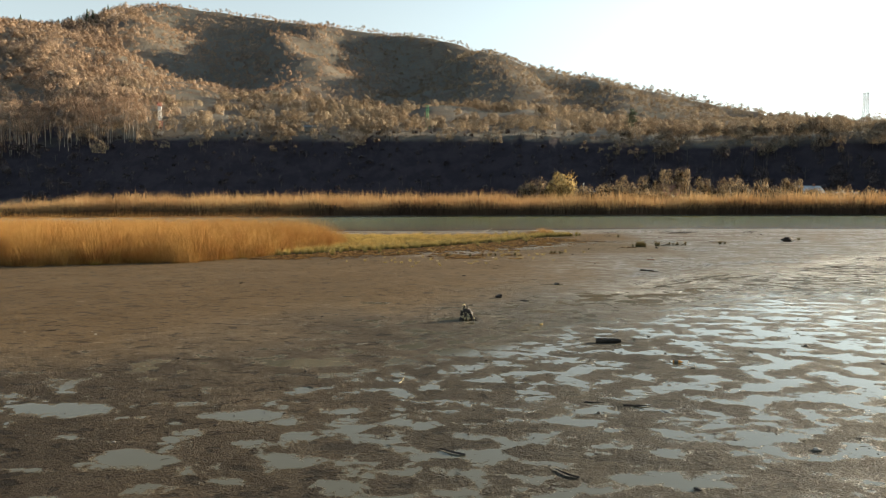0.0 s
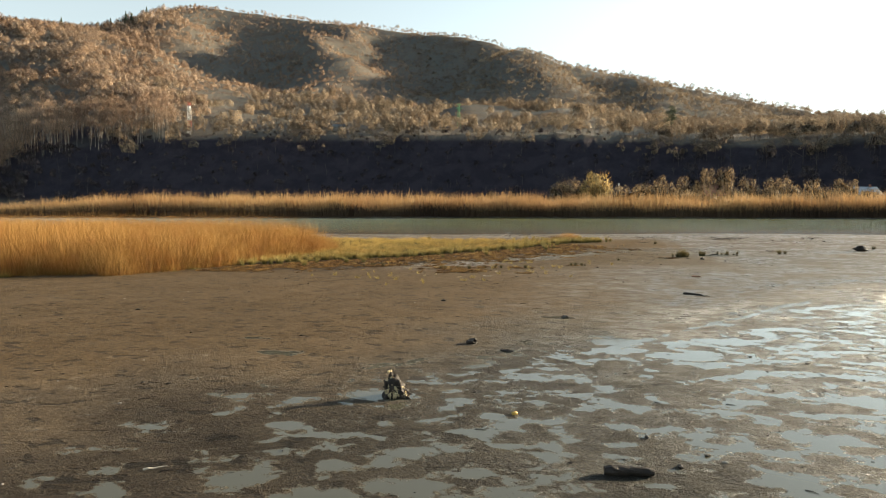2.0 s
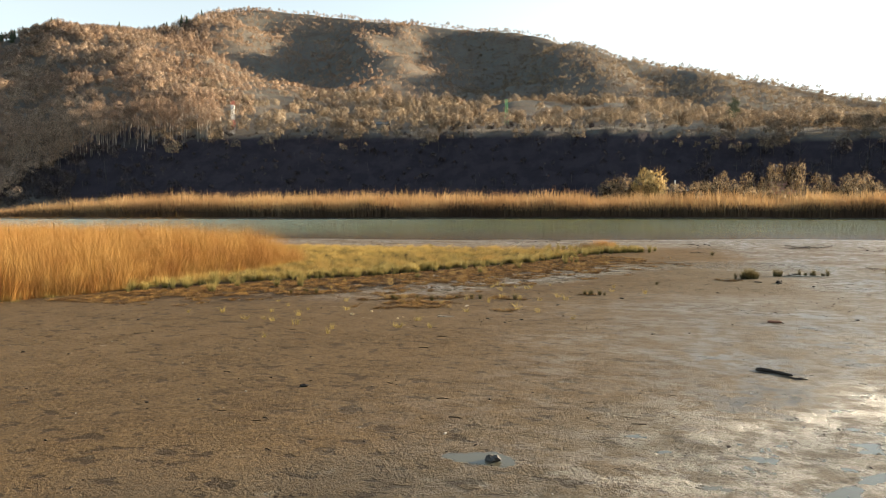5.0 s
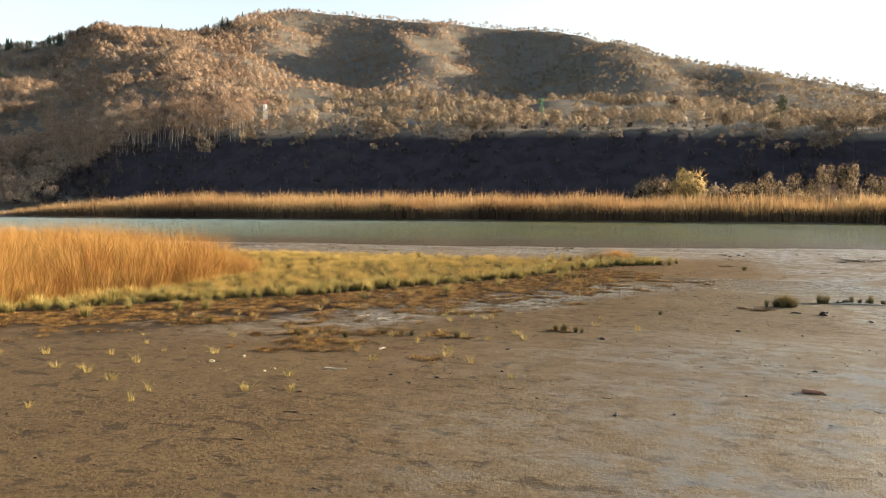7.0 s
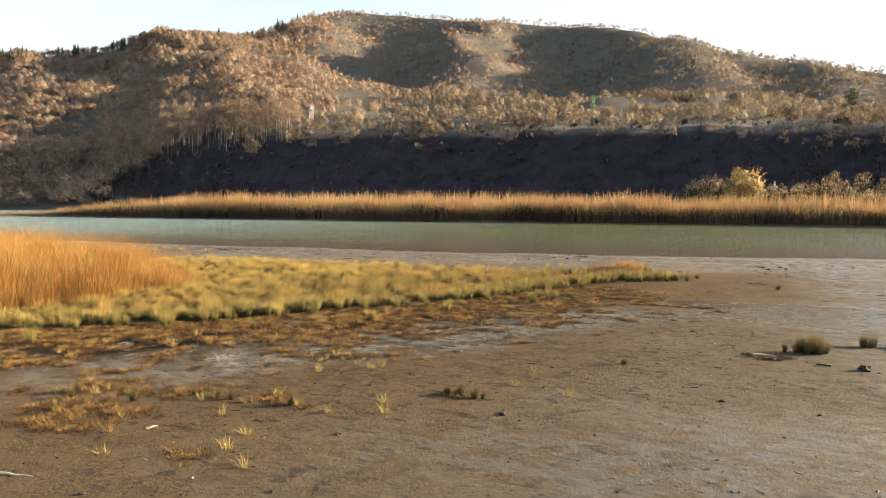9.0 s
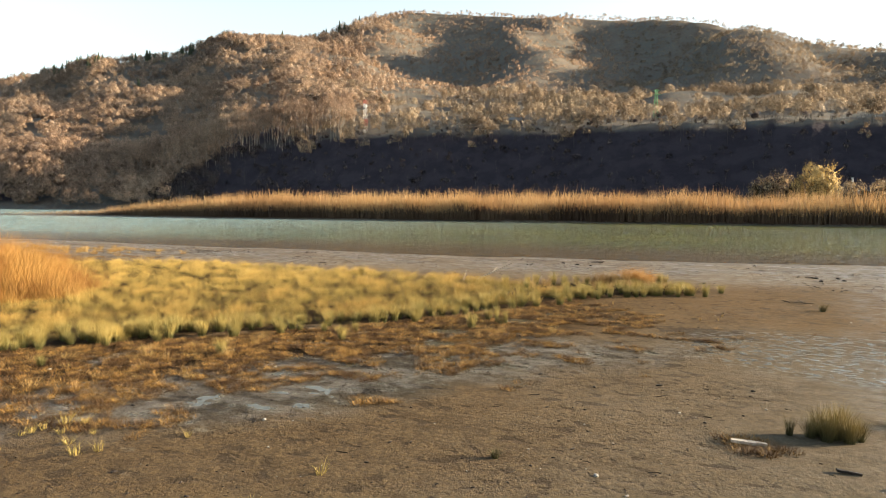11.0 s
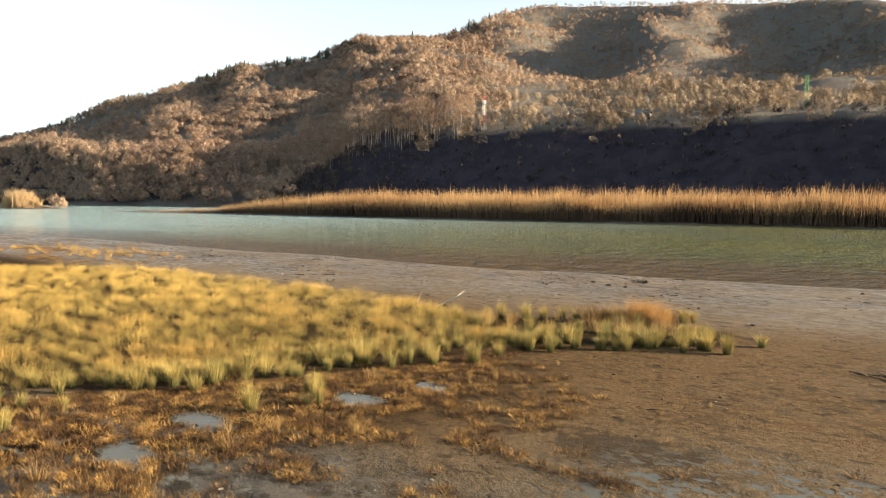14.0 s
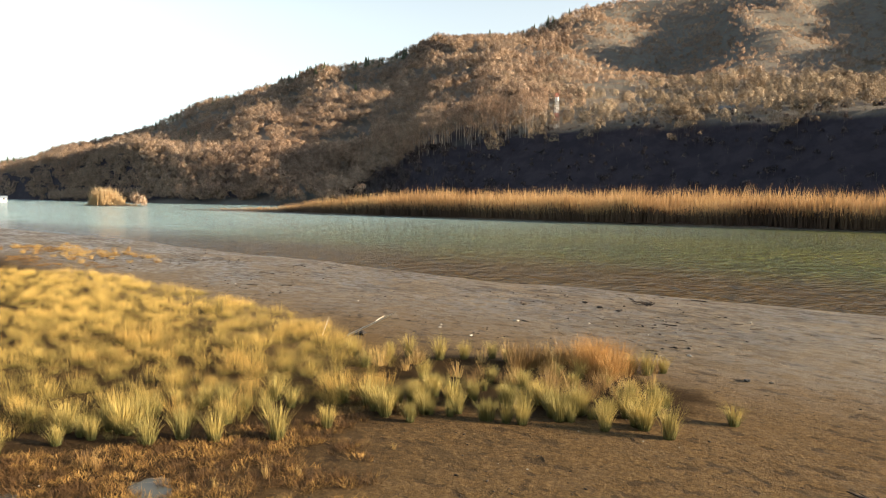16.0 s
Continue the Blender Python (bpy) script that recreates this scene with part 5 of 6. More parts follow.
def stump(x, y):
    """A low rotten stump: a gnarled foot, jagged shards of wood, leaning together, and pale crusts on them."""
    base = empty("tree_stump", x, y, ground_at(x, y))
    bm = bmesh.new()
    lumpy(bm, 0, 0, 0.06, 0.25, 0.20, 0.19, 0.8, 3, 3.3)
    part("trunk", bm, WET_WOOD, base)
    bm = bmesh.new()
    lumpy(bm, -0.03, 0, 0.16, 0.19, 0.16, 0.24, 0.9, 3, 6.1)
    part("heartwood", bm, WET_WOOD, base, smooth=True)
    for a, high, w in ((3.0, 0.54, 0.085), (2.2, 0.42, 0.09), (3.9, 0.40, 0.09), (0.9, 0.34, 0.085), (0.1, 0.27, 0.08), (-0.8, 0.30, 0.085), (1.6, 0.36, 0.08), (5.0, 0.33, 0.085), (-0.3, 0.18, 0.075)):
        bm = bmesh.new()
        foot = 0.21 if high < 0.33 else 0.15
        pts = []
        for k in range(6):
            t = k / 5
            r = foot * (1 - 0.8 * t)
            pts.append((r * math.cos(a + 0.35 * t) - 0.06 * t + rnd.uniform(-0.02, 0.02), r * math.sin(a + 0.35 * t) + rnd.uniform(-0.02, 0.02), high * t))
        tube(bm, pts, [w * k * rnd.uniform(0.8, 1.2) for k in (1.1, 1.0, 0.85, 0.7, 0.55, 0.3)], 8)
        for v in bm.verts:
            v.co += 0.03 * Vector((noise.noise(v.co * 17), noise.noise(v.co * 17 + Vector((7, 0, 0))), noise.noise(v.co * 17 + Vector((0, 7, 0)))))
        part("shard", bm, WET_WOOD, base, smooth=True)
        for _ in range(12):
            k = rnd.choice((1, 1, 2, 2, 3, 3, 4, 5))
            px, py, pz = pts[k]
            turn = a + rnd.uniform(-1.0, 1.0)
            q = w * (1.25 - 0.12 * k)
            bm = bmesh.new()
            lumpy(bm, px + q * math.cos(turn), py + q * math.sin(turn), pz + rnd.uniform(-0.04, 0.04), rnd.uniform(0.018, 0.042), rnd.uniform(0.018, 0.042), rnd.uniform(0.02, 0.05), 1.5, 2, rnd.random() * 9)
            part("fungus", bm, CRUST, base, "pale yellowish crust on the wood")
    for a, ln in ((-0.4, 0.42), (1.3, 0.3), (2.6, 0.38), (4.0, 0.36)):
        bm = bmesh.new()
        tube(bm, [(0.1 * math.cos(a), 0.1 * math.sin(a), 0.12), (0.24 * math.cos(a), 0.24 * math.sin(a), 0.06), (ln * math.cos(a), ln * math.sin(a), -0.03)], [0.07, 0.05, 0.02], 7)
        part("root", bm, WET_WOOD, base)
    tagged(base, "dark rotten tree stump with pale crusts in a puddle", "stump")


def log(name, x, y, turn, length, radius, material, label, sunk=0.35, category="log"):
    """A tapered, slightly bent log with broken ends and knots."""
    base = empty(name, x, y, ground_at(x, y), turn)
    bm = bmesh.new()
    n, sides, rings = 9, 12, []
    for i in range(n):
        t = i / (n - 1)
        r = radius * (1 - 0.35 * t) * (0.72 if i in (0, n - 1) else 1)
        ring = []
        for k in range(sides):
            a = 2 * math.pi * k / sides
            q = r * (1 + rnd.uniform(-0.10, 0.10))
            ring.append(bm.verts.new(((t - 0.5) * length + (rnd.uniform(-0.08, 0.08) * length * 0.4 if i in (0, n - 1) else 0), q * math.cos(a) + 0.04 * length * math.sin(t * 3.1), radius * (1 - sunk) + q * math.sin(a))))
        rings.append(ring)
    for p, q in zip(rings, rings[1:]):
        for k in range(sides):
            bm.faces.new((p[k], p[(k + 1) % sides], q[(k + 1) % sides], q[k]))
    bm.faces.new(rings[0][::-1])
    bm.faces.new(rings[-1])
    part("trunk", bm, material, base)
    bm = bmesh.new()
    tube(bm, [(0.18 * length, 0, radius * 0.9), (0.2 * length, radius * 0.9, radius * 1.1), (0.22 * length, radius * 1.25, radius * 1.2)], [radius * 0.35, radius * 0.28, radius * 0.2], 6)
    part("knot", bm, material, base)
    return tagged(base, label, category)


def stick(x, y, turn, length, radius, material, label, rise=0.0, forks=1, name="stick", group=""):
    base = empty(name, x, y, ground_at(x, y))
    bm = bmesh.new()
    pts = crooked(bm, (0, 0, radius * 0.6), turn, length, radius, 0.12, rise)
    part("stem", bm, material, base)
    for k in range(forks):
        p = pts[2 + k % 3]
        bm = bmesh.new()
        crooked(bm, p, turn + rnd.choice((-1, 1)) * rnd.uniform(25, 55), length * 0.35, radius * 0.6, 0.15, rise * 0.3 + 0.02, 3, 5)
        part("twig", bm, material, base)
    return tagged(base, label, "stick", group)


def bottle(x, y, turn, length=0.27, radius=0.042):
    base = empty("bottle", x, y, ground_at(x, y) + radius * 0.75, turn)
    bm = bmesh.new()
    prof = ((0, 0.55), (0.03, 0.95), (0.1, 1), (0.6, 1), (0.74, 0.8), (0.84, 0.42), (0.94, 0.36), (1, 0.36))
    tube(bm, [((t - 0.5) * length, 0, 0) for t, _ in prof], [radius * r for _, r in prof], 14)
    part("bottle_body", bm, AMBER, base, smooth=True)
    bm = bmesh.new()
    tube(bm, [(-0.36 * length, 0, 0), (0.02 * length, 0, 0)], [radius * 1.03] * 2, 14, False)
    part("sleeve", bm, DARK_LABEL, base, "dark paper sleeve")
    bm = bmesh.new()
    tube(bm, [(0.46 * length, 0, 0), (0.53 * length, 0, 0)], [radius * 0.44] * 2, 12)
    part("cap", bm, SHELL, base, "white cap")
    tagged(base, "amber plastic bottle lying in shallow mud water", "bottle")


def can(x, y, turn):
    base = empty("tin_can", x, y, ground_at(x, y) + 0.03, turn)
    bm = bmesh.new()
    prof = ((0, 0.8), (0.04, 1), (0.5, 0.97), (0.96, 1), (1, 0.8))
    tube(bm, [((t - 0.5) * 0.11, 0, 0) for t, _ in prof], [0.036 * r for _, r in prof], 14)
    part("can_body", bm, YELLOW_TIN, base, smooth=True)
    bm = bmesh.new()
    tube(bm, [(0.054, 0, 0), (0.058, 0, 0)], [0.028, 0.025], 12)
    part("can_end", bm, STEEL, base, "bare metal end")
    tagged(base, "small yellow tin can half sunk in mud", "can")


def rock(x, y, sx, sy, sz, material, label, name="stone", group="", category="stone"):
    bm = bmesh.new()
    lumpy(bm, 0, 0, sz * 0.35, sx, sy, sz * 0.8, 0.8, 2, rnd.random() * 20)
    ob = part(name, bm, material)
    ob.matrix_basis = pose(x, y, ground_at(x, y), 0, 0, rnd.uniform(0, 360))
    return tagged(ob, label, category, group)


def plank(x, y, turn, length, wide, thick, material, label, tilt=4):
    bm = bmesh.new()
    n = 6
    rows = []
    for i in range(n):
        t = i / (n - 1)
        w = wide * (0.8 if i in (0, n - 1) else 1) / 2
        e = rnd.uniform(-0.02, 0.02)
        rows.append([bm.verts.new((length * (t - 0.5), -w + e, 0)), bm.verts.new((length * (t - 0.5) + e, w, 0)), bm.verts.new((length * (t - 0.5) + e, w * 0.92, thick)), bm.verts.new((length * (t - 0.5), -w * 0.92 + e, thick))])
    for p, q in zip(rows, rows[1:]):
        for k in range(4):
            bm.faces.new((p[k], q[k], q[(k + 1) % 4], p[(k + 1) % 4]))
    bm.faces.new(rows[0])
    bm.faces.new(rows[-1][::-1])
    ob = part("plank", bm, material)
    ob.matrix_basis = pose(x, y, ground_at(x, y) + 0.01, 0, tilt, turn)
    return tagged(ob, label, "plank")


def drift_heap(x, y, wide, deep, high, count, material, label):
    """Tangled driftwood."""
    base = empty("driftwood", x, y, ground_at(x, y))
    for _ in range(count):
        bm = bmesh.new()
        a = rnd.uniform(-30, 30) + rnd.choice((0, 180))
        ln = rnd.uniform(0.35, 0.9) * wide * 0.6
        px, py = rnd.uniform(-0.5, 0.5) * wide * 0.7, rnd.uniform(-0.5, 0.5) * deep
        crooked(bm, (px, py, rnd.uniform(0.0, high * 0.4)), a, ln, rnd.uniform(0.012, 0.035), 0.25, rnd.uniform(0, high * 0.5), 4, 5)
        part("branch", bm, material, base)
    tagged(base, label, "driftwood", "driftwood heaps")


stump(0.85, 26.7)
log("log", 5.52, 23.15, 3, 0.76, 0.095, WET_WOOD, "short dark waterlogged log lying in a puddle")
bottle(7.05, 20.72, -8)
can(3.52, 25.85, 30)
stick(-2.15, 22.0, 28, 0.36, 0.02, DRY_WOOD, "short pale bleached stick lying on mud", forks=0)
stick(4.25, 16.85, -5, 0.55, 0.02, WET_WOOD, "dark wet stick lying on puddled mud", group="wet sticks")
stick(5.05, 16.7, 8, 0.55, 0.026, WET_WOOD, "dark wet stick lying on puddled mud", group="wet sticks")
stick(-0.05, 17.9, 70, 0.35, 0.012, CRUST, "thin pale forked twig on mud", rise=0.06)
rock(1.78, 32.5, 0.17, 0.13, 0.13, WET_WOOD, "dark wet lump of wood in mud", "wood_lump", category="wood")
rock(4.56, 37.6, 0.12, 0.10, 0.10, STONE, "grey stone standing in a small puddle")
rock(2.9, 31.6, 0.2, 0.06, 0.05, WET_WOOD, "dark wet lump of wood in mud", "wood_lump", category="wood")
log("drift_log", 10.45, 45.1, -35, 0.9, 0.055, WET_WOOD, "long dark wet drift log on smooth mud")
stick(10.75, 44.75, -42, 0.4, 0.03, WET_WOOD, "dark wet stick lying on puddled mud", group="wet sticks")
log("red_log", 12.05, 52.8, -6, 0.46, 0.06, RED_WOOD, "short reddish piece of wood on mud")
plank(12.35, 66.45, 18, 0.62, 0.13, 0.05, DRY_WOOD, "short bleached plank by a grass tussock")
log("drift_log", 17.0, 69.4, 4, 2.3, 0.05, DRY_WOOD, "long pale drift log among small tussocks")
stick(15.9, 69.5, -25, 1.1, 0.03, WET_WOOD, "dark broken branch by a drift log", rise=0.25, forks=2)
rock(14.9, 65.6, 0.17, 0.13, 0.13, WET_WOOD, "dark wet block of wood on mud", "wood_lump", category="wood")
plank(13.9, 65.75, 4, 0.35, 0.07, 0.04, WET_WOOD, "small dark plank end on mud")
stick(-0.1, 51.2, 15, 0.62, 0.028, DRY_WOOD, "pale curved stick lying on mud", forks=0)
stick(0.35, 53.9, 20, 0.22, 0.03, DRY_WOOD, "short pale piece of wood on mud", forks=0)
for x, y, s in ((-1.45, 50.4, 0.05), (-1.35, 50.75, 0.04), (1.85, 51.2, 0.06), (2.6, 50.6, 0.055), (3.1, 51.3, 0.06), (-3.0, 51.7, 0.07), (-3.5, 50.9, 0.08), (7.7, 49.6, 0.07), (4.1, 55.2, 0.07), (7.0, 89.9, 0.09), (8.4, 92.1, 0.1), (8.9, 92.4, 0.06)):
    s = s * 0.75
    rock(x, y, s * 1.3, s, s * 0.8, CRUST if x < 0 else STONE, "small pale stone on mud" if x < 0 else "small grey-brown stone on mud", group="stones")
# fallen white branch at the meadow's edge
stick(-3.2, 87.6, 28, 2.0, 0.045, DRY_WOOD, "long bleached branch rising out of the grass", rise=0.95, forks=1, name="fallen_branch")
stick(-3.7, 86.9, 70, 0.25, 0.018, DRY_WOOD, "upright bleached forked twig in grass", rise=0.65, forks=1, name="dead_twig")
drift_heap(-32.8, 95.0, 2.4, 0.8, 0.35, 22, BARK, "tangled brown heap of driftwood by the shore")
drift_heap(0.0, 101.7, 0.9, 0.5, 0.4, 14, WET_WOOD, "small driftwood heap by the shore")
drift_heap(23.2, 93.8, 3.2, 0.8, 0.45, 22, WET_WOOD, "dark tangled driftwood on the mud flat")
drift_heap(32.6, 96.2, 2.0, 0.8, 0.5, 16, WET_WOOD, "dark tangled driftwood on the mud flat")
drift_heap(22.4, 74.2, 1.0, 0.4, 0.3, 9, WET_WOOD, "dark tangled driftwood on the mud flat")
drift_heap(12.9, 86.4, 1.0, 0.3, 0.22, 9, WET_WOOD, "dark tangled driftwood on the mud flat")
rock(30.5, 77.2, 0.55, 0.4, 0.42, WET_WOOD, "dark rooted lump of wood on the flat", "wood_lump", category="wood")
rock(-3.2, 88.2, 0.3, 0.12, 0.12, WET_WOOD, "dark wet lump of wood in mud", "wood_lump", category="wood")


def build_litter():
    """Crumbs of bark, shells and twigs strewn over the flat, a single sheet of small pieces."""
    g = np.random.default_rng(61)
    bits = []
    for k in range(12):
        bm = bmesh.new()
        if k < 8:
            lumpy(bm, 0, 0, 0.2, 1.0, 0.55, 0.35, 0.5, 1, k)
        else:
            tube(bm, [(-2.2, 0, 0.15), (0, 0.3, 0.22), (2.3, -0.1, 0.15)], [0.16, 0.15, 0.08], 4)
        bmesh.ops.triangulate(bm, faces=bm.faces)
        bm.verts.index_update()
        v = np.array([q.co[:] for q in bm.verts])
        f = np.array([[q.index for q in p.verts] for p in bm.faces])
        bm.free()
        bits.append((v, f, np.full(len(f), 1 if k == 7 else 0, np.int32)))
    n = 7000
    x, y = g.uniform(-16, 26, n), g.uniform(6, 104, n)
    ok = ~inside(GRASS_FRONT + GRASS_BACK, x, y) & (fbm(x, y, 7, 3, 99) > 0.42)
    x, y = x[ok], y[ok]
    size = 0.02 * np.exp(g.normal(0, 0.55, len(x)))
    # crumbs before the meadow and the islet
    cx, cy = g.uniform(-6, 18, 3000), g.uniform(50, 84, 3000)
    ok = ~inside(GRASS_FRONT + GRASS_BACK, cx, cy) & (fbm(cx, cy, 2.5, 3, 97) > 0.5)
    x, y, size = np.concatenate([x, cx[ok]]), np.concatenate([y, cy[ok]]), np.concatenate([size, 0.022 * np.exp(g.normal(0, 0.45, ok.sum()))])
    # coarser scraps on the wet foreground
    wx, wy = g.uniform(-4, 16, 170), g.uniform(13, 40, 170)
    x, y, size = np.concatenate([x, wx]), np.concatenate([y, wy]), np.concatenate([size, 0.036 * np.exp(g.normal(0, 0.4, 170))])
    # the drift line by the water
    sx, sy = g.uniform(-45, 34, 2600), g.uniform(89, 107, 2600)
    ok = fbm(sx, sy, 5, 3, 98) > 0.5
    x, y = np.concatenate([x, sx[ok]]), np.concatenate([y, sy[ok]])
    size = np.concatenate([size, 0.045 * np.exp(g.normal(0, 0.5, ok.sum()))])
    ob = scatter("mud_litter", bits, x, y, height(x, y), size, [WET_WOOD, SHELL])
    tagged(ob, "scattered dark bark crumbs, twigs and pale shells on mud", "litter", kind="stuff")


build_litter()

# ---- beyond the lake ----


def grown_tree(name, x, y, high, wide, twigs, material, bark, label, first=0.12, stems=1, category="tree"):
    """A bare tree of many twigs, with trunk and crown as parts."""
    base = empty(name, x, y, ground_at(x, y))
    g = np.random.default_rng(int(abs(x) * 10 + high * 7))
    CV, CF, CN, TV, TF, nc, nt = [], [], [], [], [], 0, 0
    for k in range(stems):
        tall = high * g.uniform(0.72, 1.0) if k else high
        v, f, slot, n = clump_tree(g, wide / high, max(9, int(4 * high / wide)), twigs, 0.009, first, 4, 0.42 * wide / high)
        v = v * tall + np.array([g.normal(0, wide * 0.5) if k else 0, g.normal(0, wide * 0.4) if k else 0, 0])
        CV.append(v), CF.append(f[slot == 0] + nc), CN.append(n), TV.append(v), TF.append(f[slot == 1] + nt)
        nc, nt = nc + len(v), nt + len(v)
    for nm, V, F, mt, N in (("crown", CV, CF, material, np.concatenate(CN)), ("trunk", TV, TF, bark, None)):
        ob = new(nm, mesh_from(nm, np.concatenate(V), np.concatenate(F), [mt], N is not None, None, N))
        ob.parent = base
    return tagged(base, label, category)


BANK_TWIG = foliage("tan_twigs", (0.235, 0.166, 0.092), (0.290, 0.208, 0.122), None, 0.4, mottle=0.6, gaps=0.555)
PALE_REED = foliage("pale_reeds", (0.42, 0.295, 0.155), (0.52, 0.375, 0.21), None, 0.4, mottle=0.6)

# yellow willow and the bare trees behind the far reeds
grown_tree("willow_tree", 15.6, 247, 13.8, 5.4, 200, WILLOW, BARK, "yellow-twigged bushy willow behind the far reeds", 0.05, 3)
grown_tree("willow_bush", 6.5, 247, 11.5, 5.0, 160, BANK_TWIG, BARK, "tan bushy willow behind the far reeds", 0.03, 3)
for x, y, h, w in ((1.0, 246, 9.5, 1.8), (36.8, 247, 13.5, 2.4), (44.0, 248, 13.5, 2.4), (51.8, 250, 16.5, 2.8), (58.0, 250, 16.2, 3.4), (64.0, 249, 12.5, 3.2), (73.5, 247, 12.2, 4.2), (84.0, 247, 11.8, 3.2), (91.0, 245, 12.2, 2.2), (94.5, 245, 12.0, 2.0), (100.0, 243, 8.0, 3.2), (79.0, 246, 9.0, 3.0)):
    tagged(grown_tree("birch_tree", x, y, h, w, 130, BANK_TWIG, PALE_BARK, "slender leafless birch behind the far reeds", 0.15, 2), group="bare trees behind the reeds")

# young willows grow among the reeds towards the houses
_g = np.random.default_rng(52)
_x = _g.uniform(22, 150, 260)
_y = shore_lines(_x)[1] + _g.uniform(14, 34, 260)
plant("willow_scrub", TREES + FAR_SHRUBS, _x, _y, _g.uniform(4.5, 8.5, 260) * (0.75 + 0.5 * fbm(_x, _y, 14, 2, 53)), [BANK_TWIG, BARK], "tan leafless willow scrub among the far reeds", "scrub", full=True)


def pine(x, y, high):
    base = empty("pine_tree", x, y, ground_at(x, y))
    bm = bmesh.new()
    tube(bm, [(0, 0, -0.5), (0.1, 0, high * 0.5), (0.3, 0.1, high * 0.95)], [0.32, 0.24, 0.08], 8)
    part("trunk", bm, BARK, base)
    g = np.random.default_rng(5)
    V, F = [], []
    for _ in range(26):
        a, t = g.uniform(0, 6.28), g.uniform(0.42, 1.0)
        rad = high * 0.30 * (1.15 - t) * g.uniform(0.4, 1.1)
        c = np.array([rad * math.cos(a), rad * math.sin(a), high * t])
        for _ in range(55):
            p = c + g.normal(0, 1, 3) * np.array([0.75, 0.75, 0.38])
            d, e = g.normal(0, 0.33, 3), g.normal(0, 0.13, 3)
            b = len(V)
            V += [p - d, p + d, p + e]
            F.append((b, b + 1, b + 2))
    ob = new("crown", mesh_from("crown", np.array(V), np.array(F), [NEEDLES]))
    ob.parent = base
    tagged(base, "dark green pine standing above the wooded bank", "tree")


pine(58.5, 372, 15.5)


def lattice_mast(name, x, y, high, foot, top, paints, label, arms=(), bar=0.055):
    """A four-legged lattice tower, painted in bands."""
    base = empty(name, x, y, ground_at(x, y) - 0.5)
    bays = 9

    def half(t):
        return foot + (top - foot) * min(1.0, t * 1.25)

    cw = ((-1, -1), (1, -1), (1, 1), (-1, 1))
    for b in range(bays):
        t0, t1 = b / bays, (b + 1) / bays
        w0, w1, z0, z1 = half(t0), half(t1), high * t0, high * t1
        bm = bmesh.new()
        for k in range(4):
            (ax, ay), (bx, by) = cw[k], cw[(k + 1) % 4]
            tube(bm, [(ax * w0, ay * w0, z0), (ax * w1, ay * w1, z1)], [bar, bar], 4)
            tube(bm, [(ax * w0, ay * w0, z0), (bx * w1, by * w1, z1)], [bar * 0.55, bar * 0.55], 4)
            tube(bm, [(bx * w0, by * w0, z0), (ax * w1, ay * w1, z1)], [bar * 0.55, bar * 0.55], 4)
            tube(bm, [(ax * w1, ay * w1, z1), (bx * w1, by * w1, z1)], [bar * 0.55, bar * 0.55], 4)
        part("lattice_bay", bm, paints[(b * len(paints) // bays) % len(paints)], base)
    for z, ln in arms:
        bm = bmesh.new()
        tube(bm, [(-ln, 0, high * z), (0, 0, high * z + 0.5), (ln, 0, high * z)], [0.07, 0.12, 0.07], 4)
        tube(bm, [(-ln, 0, high * z), (0, 0, high * z - 0.1), (ln, 0, high * z)], [0.05, 0.05, 0.05], 4)
        part("crossarm", bm, paints[-1], base)
    return tagged(base, label, "tower")


def panel_ring(base, z, r, n, material):
    for k in range(n):
        a = 2 * math.pi * k / n
        bm = bmesh.new()
        box(bm, -0.16, -0.1, 0, 0.16, 0.1, 2.0)
        ob = part("antenna", bm, material, base, "white antenna panel")
        ob.matrix_basis = pose(r * math.cos(a), r * math.sin(a), z, 0, 0, math.degrees(a) + 90)


mast = lattice_mast("radio_mast", -204.5, 365, 18.5, 1.0, 0.7, (WHITE_PAINT, RED_PAINT, WHITE_PAINT, WHITE_PAINT, RED_PAINT), "red and white lattice radio mast on the terrace", bar=0.06)
panel_ring(mast, 14.4, 0.95, 6, WHITE_PAINT)
lattice_mast("power_pylon", -61.5, 440, 16.0, 1.3, 0.55, (GREEN_PAINT,), "green painted lattice power pylon on the terrace", ((0.82, 2.2), (0.97, 1.8)))
lattice_mast("power_pylon", 243, 520, 24.0, 2.2, 1.2, (STEEL,), "grey steel lattice pylon on the wooded crest", ((0.80, 3.0), (0.97, 3.4)), 0.2)


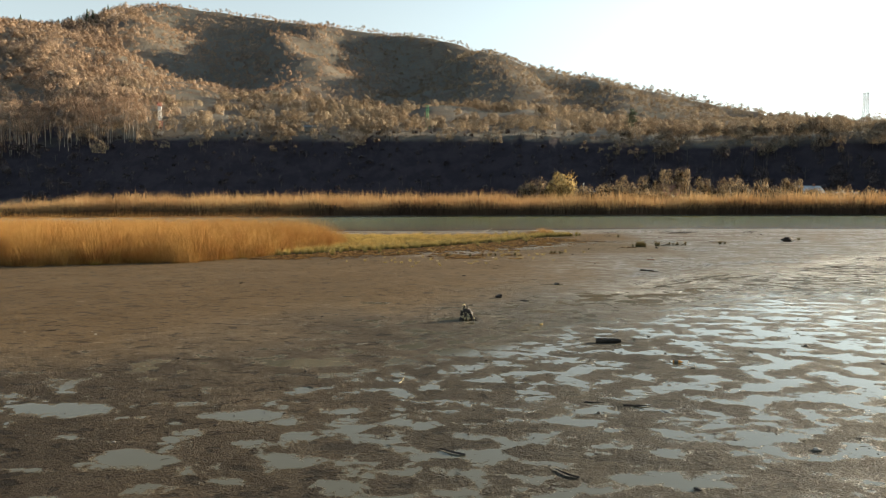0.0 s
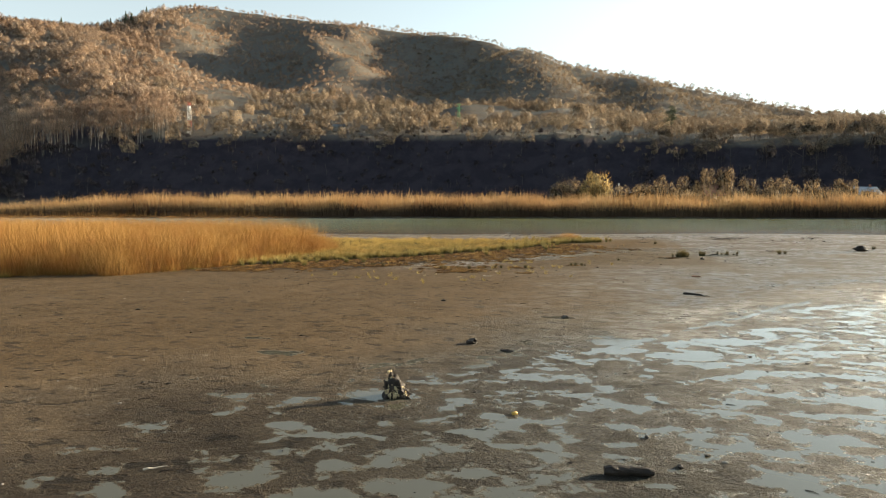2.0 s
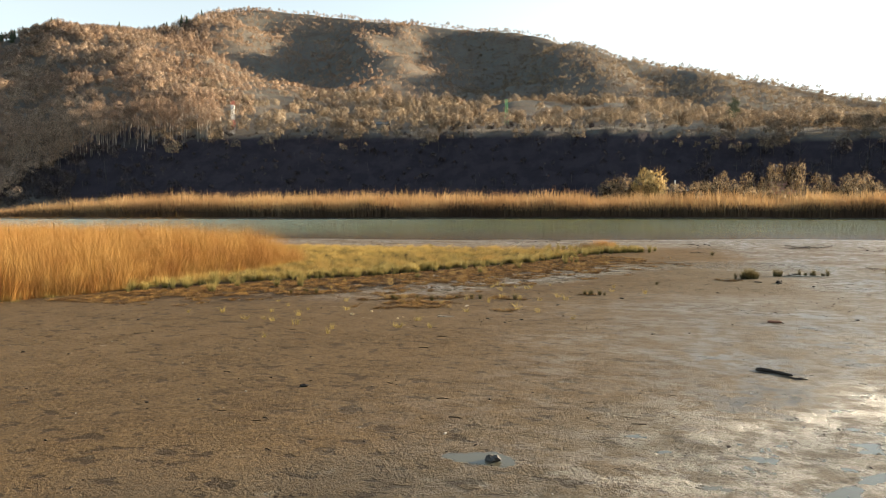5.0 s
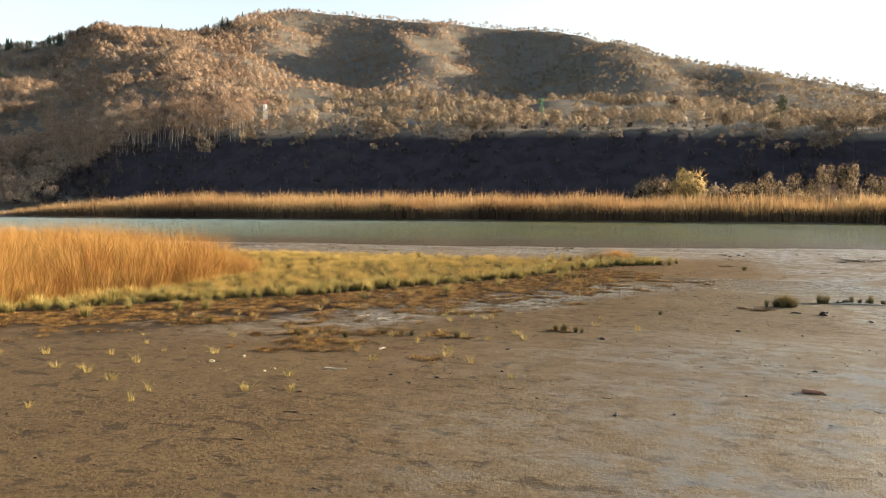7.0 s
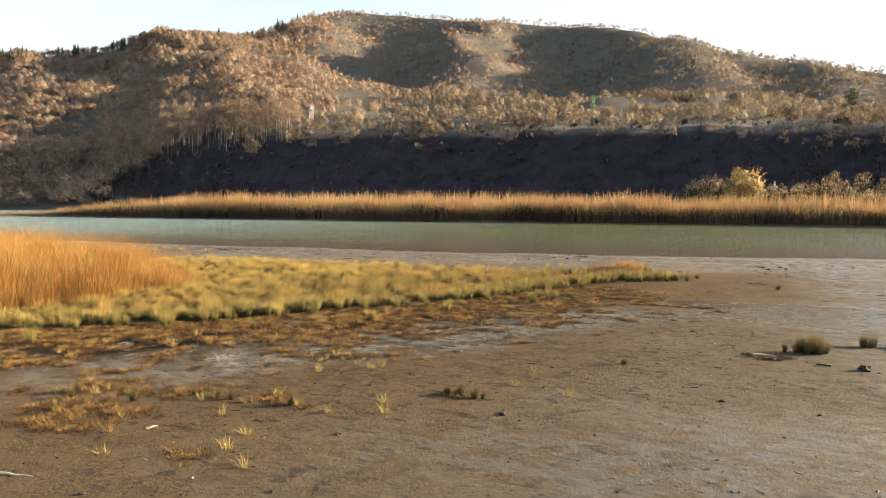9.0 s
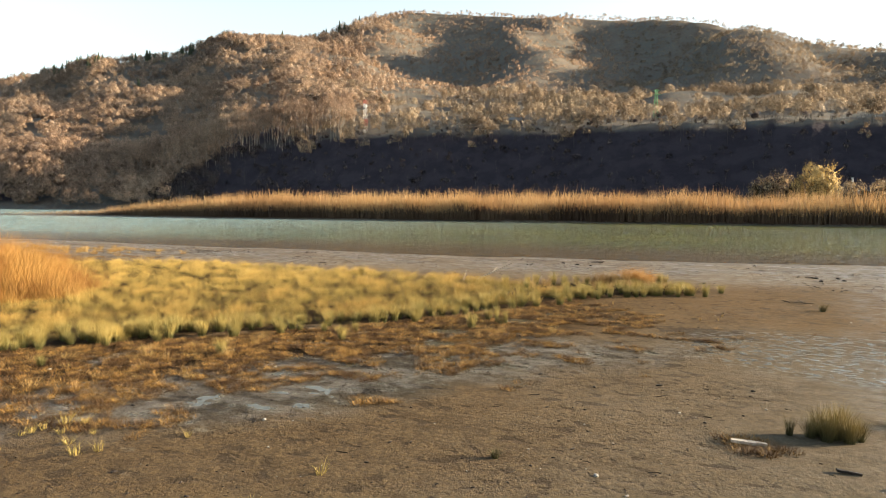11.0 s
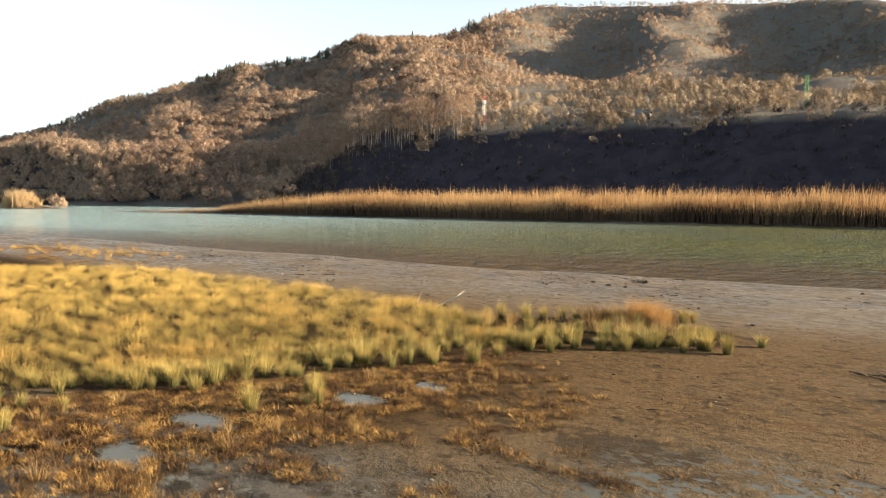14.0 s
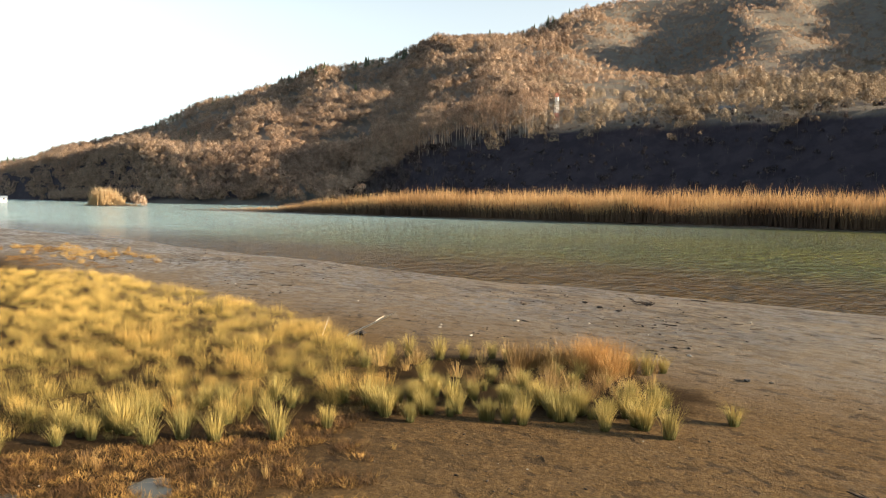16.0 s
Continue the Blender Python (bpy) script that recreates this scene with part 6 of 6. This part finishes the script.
def house(name, x, y, wide, deep, wall_h, roof_h, turn, wall, roof, label, z=None, chimney=True):
    base = empty(name, x, y, ground_at(x, y) if z is None else z, turn)
    bm = bmesh.new()
    box(bm, -wide / 2, -deep / 2, -0.6, wide / 2, deep / 2, wall_h)
    part("wall", bm, wall, base)
    bm = bmesh.new()
    o = 0.45
    pts = [(-wide / 2 - o, -deep / 2 - o, wall_h - 0.1), (wide / 2 + o, -deep / 2 - o, wall_h - 0.1), (wide / 2 + o, 0, wall_h + roof_h), (-wide / 2 - o, 0, wall_h + roof_h), (-wide / 2 - o, deep / 2 + o, wall_h - 0.1), (wide / 2 + o, deep / 2 + o, wall_h - 0.1)]
    v = [bm.verts.new(p) for p in pts]
    u = [bm.verts.new((p[0], p[1], p[2] + 0.16)) for p in pts]
    for f in ((0, 1, 2, 3), (3, 2, 5, 4)):
        bm.faces.new([u[i] for i in f])
        bm.faces.new([v[i] for i in f[::-1]])
    for a, b in ((0, 1), (1, 2), (2, 5), (5, 4), (4, 3), (3, 0)):
        bm.faces.new((v[a], v[b], u[b], u[a]))
    rf = part("roof", bm, roof, base)
    if chimney:
        bm = bmesh.new()
        box(bm, wide * 0.2, -0.3, wall_h + roof_h * 0.6, wide * 0.2 + 0.6, 0.3, wall_h + roof_h + 0.9)
        part("chimney", bm, ROOF_TILE, rf)
    n = max(2, int(wide / 3))
    for k in range(n):
        cx = -wide / 2 + wide * (k + 0.5) / n
        bm = bmesh.new()
        for a in (box,):
            a(bm, cx - 0.55, -deep / 2 - 0.06, 0.95, cx - 0.47, -deep / 2 + 0.02, 2.3)
            a(bm, cx + 0.47, -deep / 2 - 0.06, 0.95, cx + 0.55, -deep / 2 + 0.02, 2.3)
            a(bm, cx - 0.47, -deep / 2 - 0.06, 2.22, cx + 0.47, -deep / 2 + 0.02, 2.3)
            a(bm, cx - 0.47, -deep / 2 - 0.06, 0.95, cx + 0.47, -deep / 2 + 0.02, 1.03)
        fr = part("window_frame", bm, WHITE_PAINT, base)
        bm = bmesh.new()
        box(bm, cx - 0.47, -deep / 2 - 0.03, 1.03, cx + 0.47, -deep / 2 - 0.005, 2.22)
        part("pane", bm, PANE, fr)
    return tagged(base, label, "house")


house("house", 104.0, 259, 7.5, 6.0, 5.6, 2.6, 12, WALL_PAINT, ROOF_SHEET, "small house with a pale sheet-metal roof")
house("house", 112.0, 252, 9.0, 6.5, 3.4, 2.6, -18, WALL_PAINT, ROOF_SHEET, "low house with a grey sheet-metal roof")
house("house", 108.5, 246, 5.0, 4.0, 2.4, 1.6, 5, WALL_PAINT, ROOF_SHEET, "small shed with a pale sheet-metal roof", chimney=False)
house("house", 55.5, 258.5, 9.0, 6.5, 6.0, 3.0, 8, PINK_WALL, ROOF_TILE, "pink plastered house behind birch trees")
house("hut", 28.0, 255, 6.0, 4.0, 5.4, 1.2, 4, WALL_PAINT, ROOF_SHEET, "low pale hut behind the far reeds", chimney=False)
house("house", -125, 392, 6.5, 5.0, 1.9, 1.6, 10, OLD_WALL, DULL_ROOF, "low house with a pale blue roof among trees")
house("house", -146, 398, 5.0, 4.0, 1.8, 1.4, -12, OLD_WALL, DULL_ROOF, "low house with a pale blue roof among trees", chimney=False)
house("boat_house", -500, 158, 22.0, 8.0, 2.2, 1.3, 78, WHITE_PAINT, ROOF_SHEET, "long white boat house by the lake", z=0.2, chimney=False)


def pole(x, y, high):
    base = empty("concrete_post", x, y, ground_at(x, y))
    bm = bmesh.new()
    tube(bm, [(0, 0, -0.5), (0, 0, high)], [0.22, 0.17], 8)
    part("shaft", bm, WHITE_PAINT, base)
    bm = bmesh.new()
    box(bm, -0.28, -0.28, high, 0.28, 0.28, high + 0.18)
    part("cap", bm, STEEL, base)
    tagged(base, "white upright post behind the far reeds", "post")


pole(23.4, 250, 9.6)


def lake_islet():
    """Dry reeds and bushes on the low islet in the far lake."""
    g = np.random.default_rng(71)
    bm = bmesh.new()
    lumpy(bm, 0, 0, -0.4, 22, 7, 0.9, 0.3, 3, 4)
    ob = part("islet", bm, LAND)
    ob.matrix_basis = pose(-316, 176, 0, 0, 0, 20)
    tagged(ob, "low earth islet in the far lake", "islet", kind="structure")
    n = 1100
    x, y = g.normal(0, 8.0, n), g.normal(0, 2.6, n)
    ok = (x / 18.0) ** 2 + (y / 5.6) ** 2 < 0.9
    x, y = x[ok], y[ok]
    h = (7.0 * np.exp(-((x + 3) / 6.0) ** 2) + 1.2) * g.uniform(0.6, 1.2, len(x))
    stems = [blade_tuft(RNG, 11, 0.12, 1.0, 0.028, 0.25, 0.4, 2) for _ in range(4)]
    c, s = math.cos(radians(20)), math.sin(radians(20))
    ob = scatter("islet_reeds", stems, -316 + x * c - y * s, 176 + x * s + y * c, np.full(len(x), 0.0), h, [PALE_REED], None, 0.12)
    tagged(ob, "pale dry reeds and brush on the lake islet", "reeds", kind="stuff")


lake_islet()
for x, y, h in ((-303, 183, 9.0), (-299, 184, 7.5)):
    grown_tree("bare_tree", x, y, h, h * 0.38, 90, TWIGS, BARK, "small leafless tree by the lake islet", 0.15)
